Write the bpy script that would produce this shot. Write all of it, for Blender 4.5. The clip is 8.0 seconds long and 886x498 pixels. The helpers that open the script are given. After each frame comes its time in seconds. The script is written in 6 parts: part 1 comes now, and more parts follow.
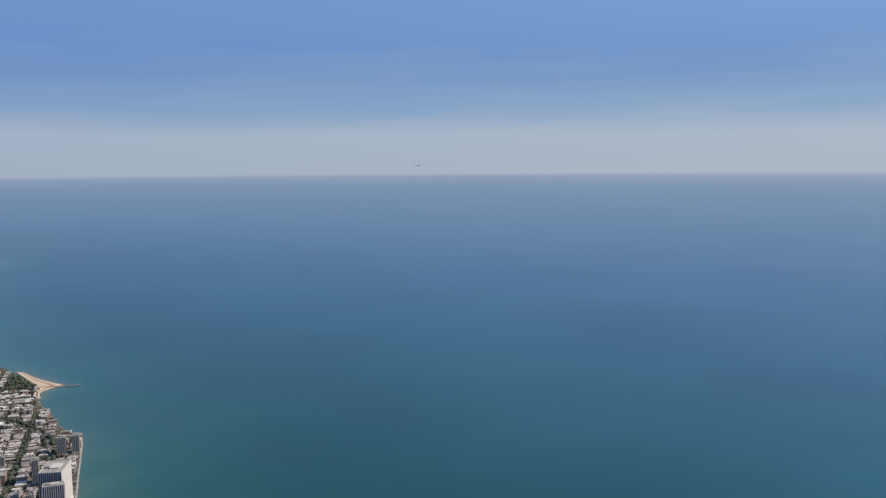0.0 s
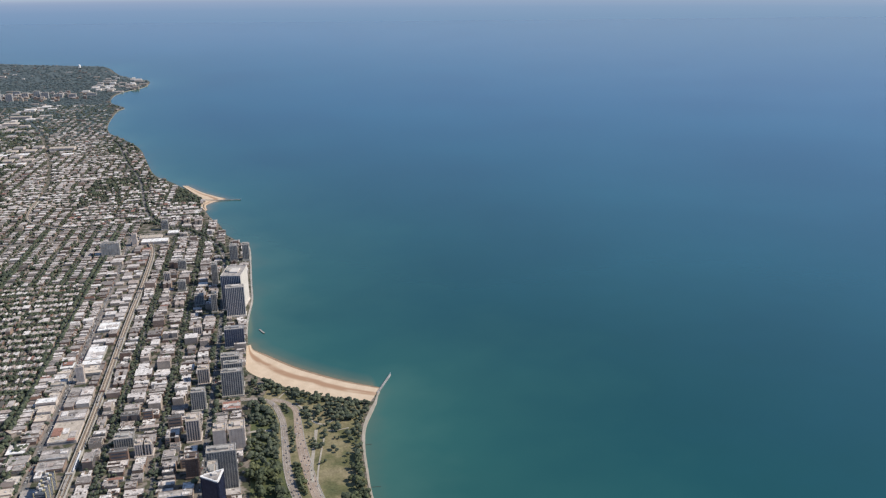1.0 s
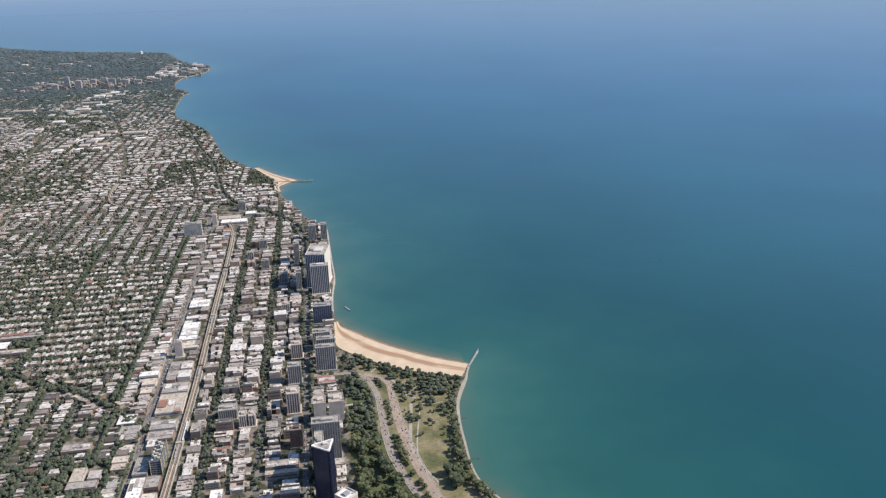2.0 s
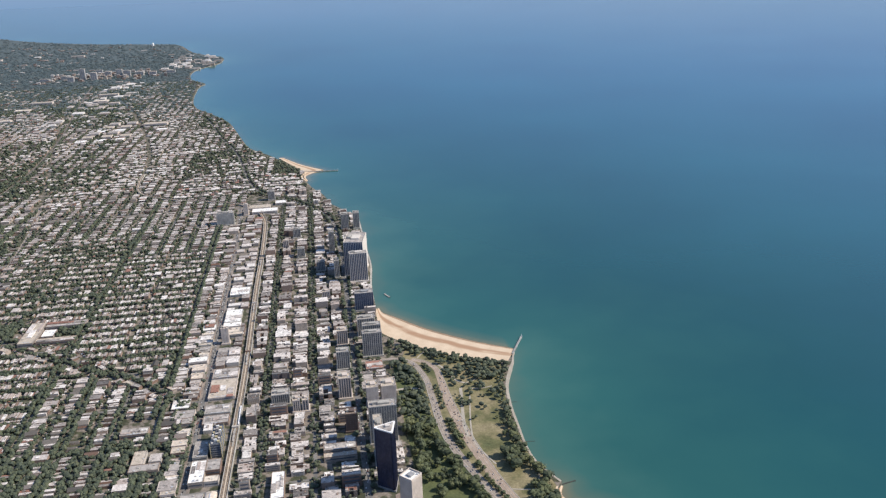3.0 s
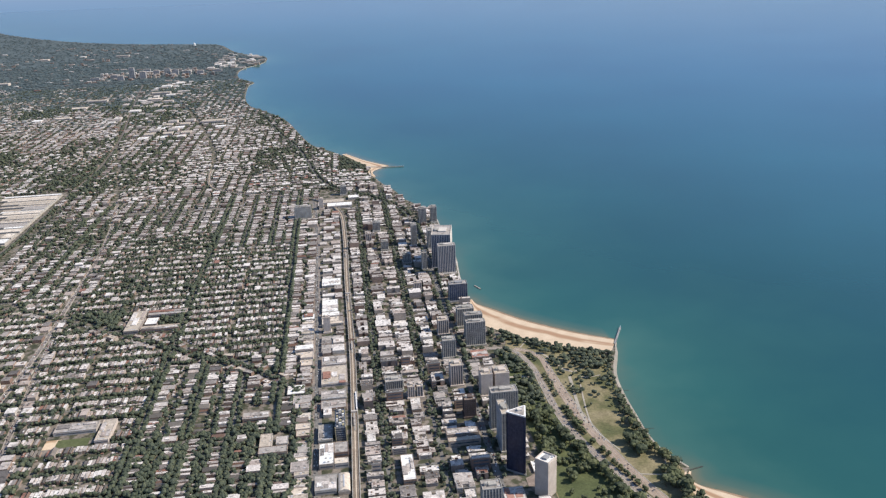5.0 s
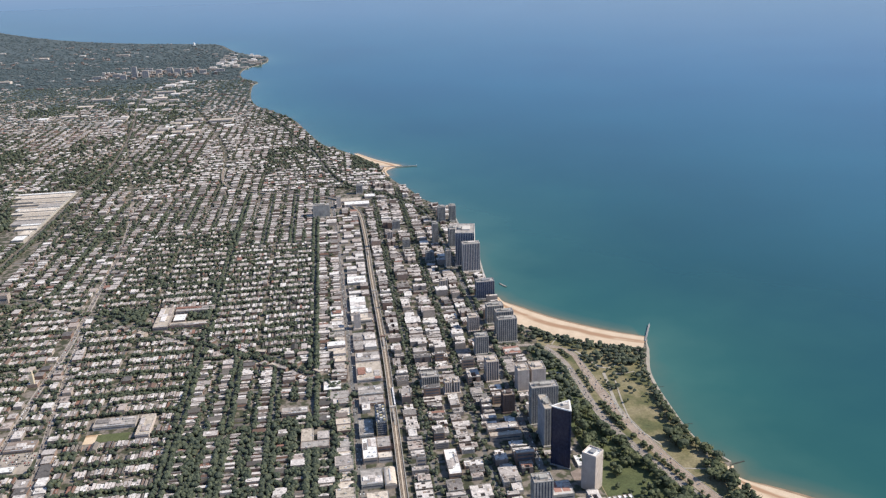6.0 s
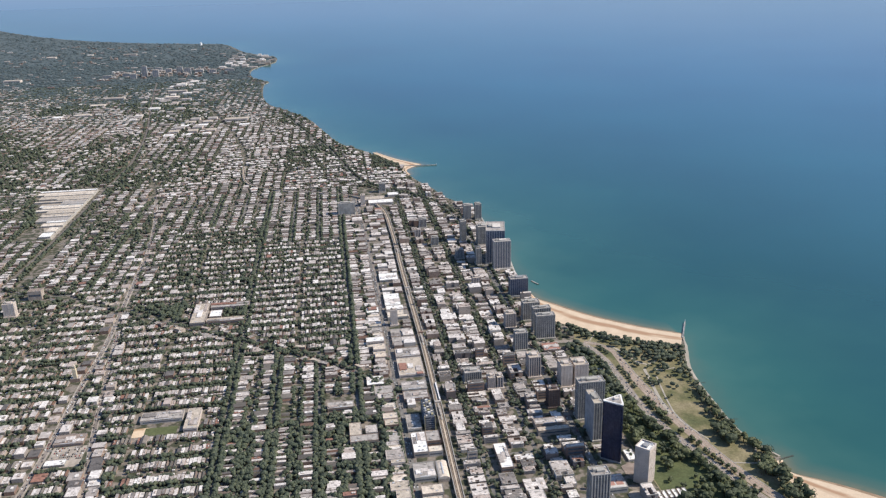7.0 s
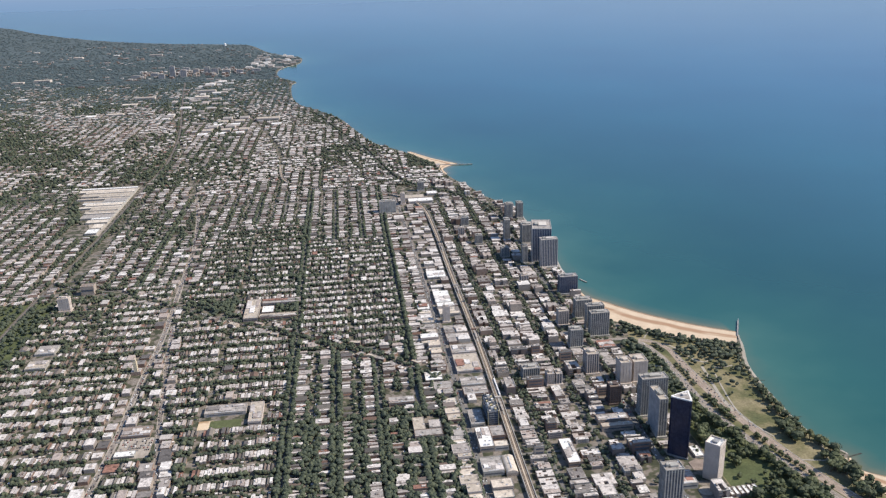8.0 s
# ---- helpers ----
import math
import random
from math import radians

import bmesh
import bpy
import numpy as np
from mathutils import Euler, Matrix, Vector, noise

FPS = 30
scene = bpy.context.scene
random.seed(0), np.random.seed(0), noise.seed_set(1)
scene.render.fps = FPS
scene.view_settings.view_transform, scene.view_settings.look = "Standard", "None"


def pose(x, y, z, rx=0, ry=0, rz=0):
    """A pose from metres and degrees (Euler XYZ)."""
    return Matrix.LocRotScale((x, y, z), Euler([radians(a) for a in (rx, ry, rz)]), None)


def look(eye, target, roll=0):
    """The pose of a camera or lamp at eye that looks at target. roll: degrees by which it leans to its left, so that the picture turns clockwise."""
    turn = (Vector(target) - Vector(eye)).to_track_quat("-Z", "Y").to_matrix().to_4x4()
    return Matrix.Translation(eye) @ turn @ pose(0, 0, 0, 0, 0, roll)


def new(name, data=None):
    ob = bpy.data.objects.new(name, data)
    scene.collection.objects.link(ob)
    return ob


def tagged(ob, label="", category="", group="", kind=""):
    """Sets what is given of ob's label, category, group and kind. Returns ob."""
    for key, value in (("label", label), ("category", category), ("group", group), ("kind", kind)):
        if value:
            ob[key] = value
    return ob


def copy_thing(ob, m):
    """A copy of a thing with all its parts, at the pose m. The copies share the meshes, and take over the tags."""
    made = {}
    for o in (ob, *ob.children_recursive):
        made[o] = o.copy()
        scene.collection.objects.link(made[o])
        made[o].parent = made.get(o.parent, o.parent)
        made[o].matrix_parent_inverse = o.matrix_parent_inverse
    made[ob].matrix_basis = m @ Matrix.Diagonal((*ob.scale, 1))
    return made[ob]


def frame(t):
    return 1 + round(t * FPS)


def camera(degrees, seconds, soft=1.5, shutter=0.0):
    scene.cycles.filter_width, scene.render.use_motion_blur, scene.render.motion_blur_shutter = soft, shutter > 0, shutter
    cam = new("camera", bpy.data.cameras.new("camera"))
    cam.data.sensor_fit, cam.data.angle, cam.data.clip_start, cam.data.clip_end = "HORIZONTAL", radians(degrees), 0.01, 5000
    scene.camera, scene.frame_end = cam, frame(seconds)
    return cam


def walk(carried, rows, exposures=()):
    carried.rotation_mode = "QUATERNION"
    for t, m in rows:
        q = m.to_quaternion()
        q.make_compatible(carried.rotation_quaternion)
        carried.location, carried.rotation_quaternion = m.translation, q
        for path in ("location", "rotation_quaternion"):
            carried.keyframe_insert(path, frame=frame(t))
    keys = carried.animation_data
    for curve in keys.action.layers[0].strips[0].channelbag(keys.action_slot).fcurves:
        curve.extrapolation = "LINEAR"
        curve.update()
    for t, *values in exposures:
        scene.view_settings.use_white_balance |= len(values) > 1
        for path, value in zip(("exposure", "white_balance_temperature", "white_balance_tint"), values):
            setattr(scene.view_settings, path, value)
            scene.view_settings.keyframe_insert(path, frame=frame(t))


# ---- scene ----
# The whole place is laid out at one fifth of its true size (1 unit = 5 m), since the lens sees 5000 units far
# and the farthest shore lies some 20 km off. x points east, y north.
cam = camera(56.76, 8.0, soft=1.3)
PATH = [
    (0.0, pose(0.00, 0.00, 215.00, 83.97, 0.37, -20.71)),
    (0.1, pose(-2.36, -0.12, 214.93, 83.40, 0.10, -20.53)),
    (0.2, pose(-4.73, -0.24, 214.85, 82.29, 0.02, -20.35)),
    (0.3, pose(-7.09, -0.35, 214.78, 80.96, -0.40, -20.07)),
    (0.4, pose(-9.46, -0.46, 214.71, 79.15, -0.49, -19.96)),
    (0.5, pose(-11.83, -0.58, 214.63, 77.47, -0.86, -19.06)),
    (0.6, pose(-14.19, -0.68, 214.55, 75.75, -0.72, -17.69)),
    (0.7, pose(-16.56, -0.79, 214.48, 74.64, -0.49, -16.21)),
    (0.8, pose(-18.93, -0.89, 214.40, 73.66, -0.39, -14.44)),
    (0.9, pose(-21.30, -1.00, 214.32, 72.64, 0.25, -13.09)),
    (1.0, pose(-23.67, -1.10, 214.24, 72.06, 0.49, -12.24)),
    (1.2, pose(-28.40, -1.29, 214.08, 71.62, 0.57, -11.28)),
    (1.5, pose(-35.52, -1.56, 213.83, 71.33, 1.36, -10.02)),
    (2.8, pose(-66.38, -2.50, 212.66, 70.38, 1.76, -8.80)),
    (3.0, pose(-71.14, -2.62, 212.47, 70.33, 1.99, -8.98)),
    (3.5, pose(-83.03, -2.86, 211.98, 70.18, 2.15, -9.13)),
    (4.0, pose(-94.94, -3.04, 211.46, 70.25, 2.60, -7.71)),
    (4.5, pose(-106.86, -3.17, 210.93, 70.41, 2.32, -7.36)),
    (5.0, pose(-118.79, -3.24, 210.37, 70.47, 2.17, -7.51)),
    (6.5, pose(-154.65, -3.12, 208.59, 70.66, 1.58, -8.19)),
    (7.0, pose(-166.63, -2.97, 207.95, 70.71, 1.48, -8.12)),
    (7.5, pose(-178.62, -2.77, 207.29, 70.81, 1.79, -6.68)),
    (8.0, pose(-190.61, -2.50, 206.62, 70.84, 1.52, -7.14)),
]
walk(cam, PATH, exposures=[(0.0, 0.02), (0.5, -0.04), (1.0, 0.24), (1.5, 0.38), (3.0, 0.44), (8.0, 0.45)])

# ---- light: morning sun from the east, clear sky, bright haze along the horizon ----
SUN_AZIMUTH, SUN_HEIGHT = 99.0, 42.0
world = bpy.data.worlds.new("sky")
scene.world = world
world.use_nodes = True
wn, wl = world.node_tree.nodes, world.node_tree.links
wn.clear()
w_out, w_back = wn.new("ShaderNodeOutputWorld"), wn.new("ShaderNodeBackground")
sky = wn.new("ShaderNodeTexSky")
sky.sky_type, sky.sun_disc = "NISHITA", False
sky.sun_elevation, sky.sun_rotation = radians(SUN_HEIGHT), radians(SUN_AZIMUTH)
sky.altitude, sky.air_density, sky.dust_density, sky.ozone_density = 1000, 1.0, 0.6, 2.0
w_coord, w_split, w_haze, w_mix = (wn.new("ShaderNodeTexCoord"), wn.new("ShaderNodeSeparateXYZ"),
                                   wn.new("ShaderNodeValToRGB"), wn.new("ShaderNodeMix"))
w_range = wn.new("ShaderNodeMapRange")
w_range.inputs["From Min"].default_value, w_range.inputs["From Max"].default_value = -0.06, 0.14
w_mix.data_type = "RGBA"
# distant lake under the horizon, pale haze above it, open sky higher up
HAZE = [(0.000, (1.35, 2.45, 3.80, 1)), (0.100, (1.72, 2.72, 4.08, 1)), (0.165, (2.02, 2.95, 4.32, 1)), (0.206, (2.55, 3.30, 4.60, 1)), (0.219, (2.9, 3.55, 4.75, 1)),
        (0.236, (3.8, 4.42, 5.35, 1)), (0.46, (3.85, 4.55, 5.6, 1)), (0.62, (2.45, 3.7, 5.5, 1)), (1.0, (1.35, 2.6, 5.4, 1))]
el = w_haze.color_ramp.elements
el[0].position, el[0].color = HAZE[0][0], [c / 6 for c in HAZE[0][1]]
el[1].position, el[1].color = HAZE[-1][0], [c / 6 for c in HAZE[-1][1]]
for p, c in HAZE[1:-1]:
    e = el.new(p)
    e.color = [v / 6 for v in c]
w_scale = wn.new("ShaderNodeVectorMath")
w_scale.operation = "SCALE"
w_scale.inputs["Scale"].default_value = 6.75
w_fade = wn.new("ShaderNodeMapRange")
w_fade.inputs["From Min"].default_value, w_fade.inputs["From Max"].default_value = 0.10, 0.45
wl.new(w_coord.outputs["Generated"], w_split.inputs[0])
# the upper edge of the haze is uneven, like thin cloud
w_map, w_noise, w_up = wn.new("ShaderNodeMapping"), wn.new("ShaderNodeTexNoise"), wn.new("ShaderNodeMath")
w_map.inputs["Scale"].default_value = (2.2, 2.2, 22.0)
w_noise.inputs["Scale"].default_value, w_noise.inputs["Detail"].default_value = 2.0, 5.0
w_up.operation, w_up.inputs[1].default_value = "MAXIMUM", 0.0
w_dev, w_mul, w_add = (wn.new("ShaderNodeMath") for _ in range(3))
w_dev.operation, w_dev.inputs[1].default_value = "SUBTRACT", 0.5
w_mul.operation, w_add.operation = "MULTIPLY", "MULTIPLY_ADD"
w_add.inputs[1].default_value = 0.55
wl.new(w_coord.outputs["Generated"], w_map.inputs["Vector"])
wl.new(w_map.outputs[0], w_noise.inputs["Vector"])
wl.new(w_noise.outputs["Fac"], w_dev.inputs[0])
wl.new(w_split.outputs["Z"], w_up.inputs[0])
wl.new(w_dev.outputs[0], w_mul.inputs[0])
wl.new(w_up.outputs[0], w_mul.inputs[1])
wl.new(w_mul.outputs[0], w_add.inputs[0])
wl.new(w_split.outputs["Z"], w_add.inputs[2])
wl.new(w_add.outputs[0], w_range.inputs["Value"])
wl.new(w_split.outputs["Z"], w_fade.inputs["Value"])
wl.new(w_range.outputs[0], w_haze.inputs[0])
wl.new(w_haze.outputs[0], w_scale.inputs[0])
wl.new(w_fade.outputs[0], w_mix.inputs[0])
w_side, w_toward, w_tint = wn.new("ShaderNodeMapRange"), wn.new("ShaderNodeValToRGB"), wn.new("ShaderNodeMix")
w_side.inputs["From Min"].default_value, w_side.inputs["From Max"].default_value = -1.0, 1.0
w_toward.color_ramp.elements[0].color, w_toward.color_ramp.elements[1].color = (0.70, 0.76, 0.85, 1), (0.99, 0.96, 0.93, 1)
w_tint.data_type, w_tint.blend_type = "RGBA", "MULTIPLY"
w_tint.inputs[0].default_value = 1.0
wl.new(w_split.outputs["X"], w_side.inputs["Value"])
wl.new(w_side.outputs[0], w_toward.inputs[0])
wl.new(w_scale.outputs[0], w_tint.inputs["A"])
wl.new(w_toward.outputs[0], w_tint.inputs["B"])
wl.new(w_tint.outputs["Result"], w_mix.inputs["A"])
w_open = wn.new("ShaderNodeVectorMath")
w_open.operation, w_open.inputs["Scale"].default_value = "SCALE", 1.3
wl.new(sky.outputs[0], w_open.inputs[0])
wl.new(w_open.outputs[0], w_mix.inputs["B"])
wl.new(w_mix.outputs["Result"], w_back.inputs["Color"])
w_back.inputs["Strength"].default_value = 0.1
wl.new(w_back.outputs[0], w_out.inputs[0])
sun = new("sun", bpy.data.lights.new("sun", "SUN"))
sun.data.energy, sun.data.angle, sun.data.color = 4.4, radians(0.5), (1.0, 0.905, 0.78)
a, h = radians(SUN_AZIMUTH), radians(SUN_HEIGHT)
sun.matrix_world = look((math.sin(a) * math.cos(h) * 900, math.cos(a) * math.cos(h) * 900, math.sin(h) * 900), (0, 0, 0))


# ---- materials ----
def ramp(nt, stops, fac, constant=False):
    r = nt.nodes.new("ShaderNodeValToRGB")
    r.color_ramp.interpolation = "CONSTANT" if constant else "LINEAR"
    e = r.color_ramp.elements
    e[0].position, e[0].color = stops[0][0], (*stops[0][1], 1)
    e[1].position, e[1].color = stops[-1][0], (*stops[-1][1], 1)
    for p, c in stops[1:-1]:
        e.new(p).color = (*c, 1)
    nt.links.new(fac, r.inputs[0])
    return r.outputs[0]


def noise_of(nt, scale, detail=3):
    t, n = nt.nodes.new("ShaderNodeNewGeometry"), nt.nodes.new("ShaderNodeTexNoise")
    n.inputs["Scale"].default_value, n.inputs["Detail"].default_value = scale, detail
    nt.links.new(t.outputs["Position"], n.inputs["Vector"])
    return n.outputs["Fac"]


def mixed(nt, kind, fac, x, y):
    m = nt.nodes.new("ShaderNodeMix")
    m.data_type, m.blend_type = "RGBA", kind
    for value, socket in ((fac, m.inputs[0]), (x, m.inputs["A"]), (y, m.inputs["B"])):
        if isinstance(value, (int, float)):
            socket.default_value = value
        elif isinstance(value, tuple):
            socket.default_value = (*value, 1)
        else:
            nt.links.new(value, socket)
    return m.outputs["Result"]


def surface(name, stops, rough=0.85, by="noise", scale=0.5, fine=4.0, wear=0.35, bump=0.0, metal=0.0, constant=False, patched=0.0):
    """A matt or glossy surface. by: what picks its colour (noise, object, island); a coarse and a fine grain on top; patched: square repairs and seams."""
    m = bpy.data.materials.new(name)
    m.use_nodes = True
    nt = m.node_tree
    b = nt.nodes["Principled BSDF"]
    if by == "object":
        fac = nt.nodes.new("ShaderNodeObjectInfo").outputs["Random"]
    elif by == "island":
        fac = nt.nodes.new("ShaderNodeNewGeometry").outputs["Random Per Island"]
    else:
        fac = noise_of(nt, scale, 4)
    col = ramp(nt, stops, fac, constant)
    grain = ramp(nt, [(0.25, (1 - wear,) * 3), (0.75, (1 + wear * 0.4,) * 3)], noise_of(nt, fine, 4))
    stain = ramp(nt, [(0.3, (1 - wear * 0.6,) * 3), (0.7, (1.0,) * 3)], noise_of(nt, fine * 0.13, 2))
    col = mixed(nt, "MULTIPLY", 1.0, mixed(nt, "MULTIPLY", 1.0, col, grain), stain)
    if patched:
        at, cells = nt.nodes.new("ShaderNodeNewGeometry"), nt.nodes.new("ShaderNodeTexVoronoi")
        cells.distance, cells.inputs["Scale"].default_value = "CHEBYCHEV", 0.85
        tone = nt.nodes.new("ShaderNodeSeparateColor")
        nt.links.new(at.outputs["Position"], cells.inputs["Vector"])
        nt.links.new(cells.outputs["Color"], tone.inputs[0])
        mend = ramp(nt, [(0.0, (1 - patched,) * 3), (0.22, (1.0,) * 3), (0.8, (1.0,) * 3), (1.0, (1 + patched * 0.5,) * 3)], tone.outputs[0])
        col = mixed(nt, "MULTIPLY", 1.0, col, mend)
    nt.links.new(col, b.inputs["Base Color"])
    b.inputs["Roughness"].default_value, b.inputs["Metallic"].default_value = rough, metal
    b.inputs["Specular IOR Level"].default_value = 0.3
    if bump:
        bn = nt.nodes.new("ShaderNodeBump")
        bn.inputs["Strength"].default_value, bn.inputs["Distance"].default_value = bump, 0.3
        nt.links.new(noise_of(nt, fine * 2, 3), bn.inputs["Height"])
        nt.links.new(bn.outputs[0], b.inputs["Normal"])
    return m


ROOFS = [(0.0, (0.150, 0.138, 0.132)), (0.05, (0.270, 0.244, 0.228)), (0.14, (0.405, 0.363, 0.336)), (0.31, (0.545, 0.494, 0.460)),
         (0.50, (0.480, 0.405, 0.362)), (0.57, (0.690, 0.633, 0.592)), (0.80, (0.780, 0.738, 0.700)), (0.975, (0.320, 0.170, 0.128))]
BRICKS = [(0.0, (0.26, 0.176, 0.140)), (0.2, (0.345, 0.255, 0.206)), (0.42, (0.455, 0.388, 0.330)), (0.64, (0.36, 0.318, 0.290)),
          (0.84, (0.54, 0.498, 0.458)), (0.95, (0.195, 0.163, 0.152))]
LEAVES = [(0.0, (0.056, 0.072, 0.052)), (0.4, (0.073, 0.091, 0.060)), (0.75, (0.092, 0.111, 0.067)), (1.0, (0.118, 0.130, 0.075))]
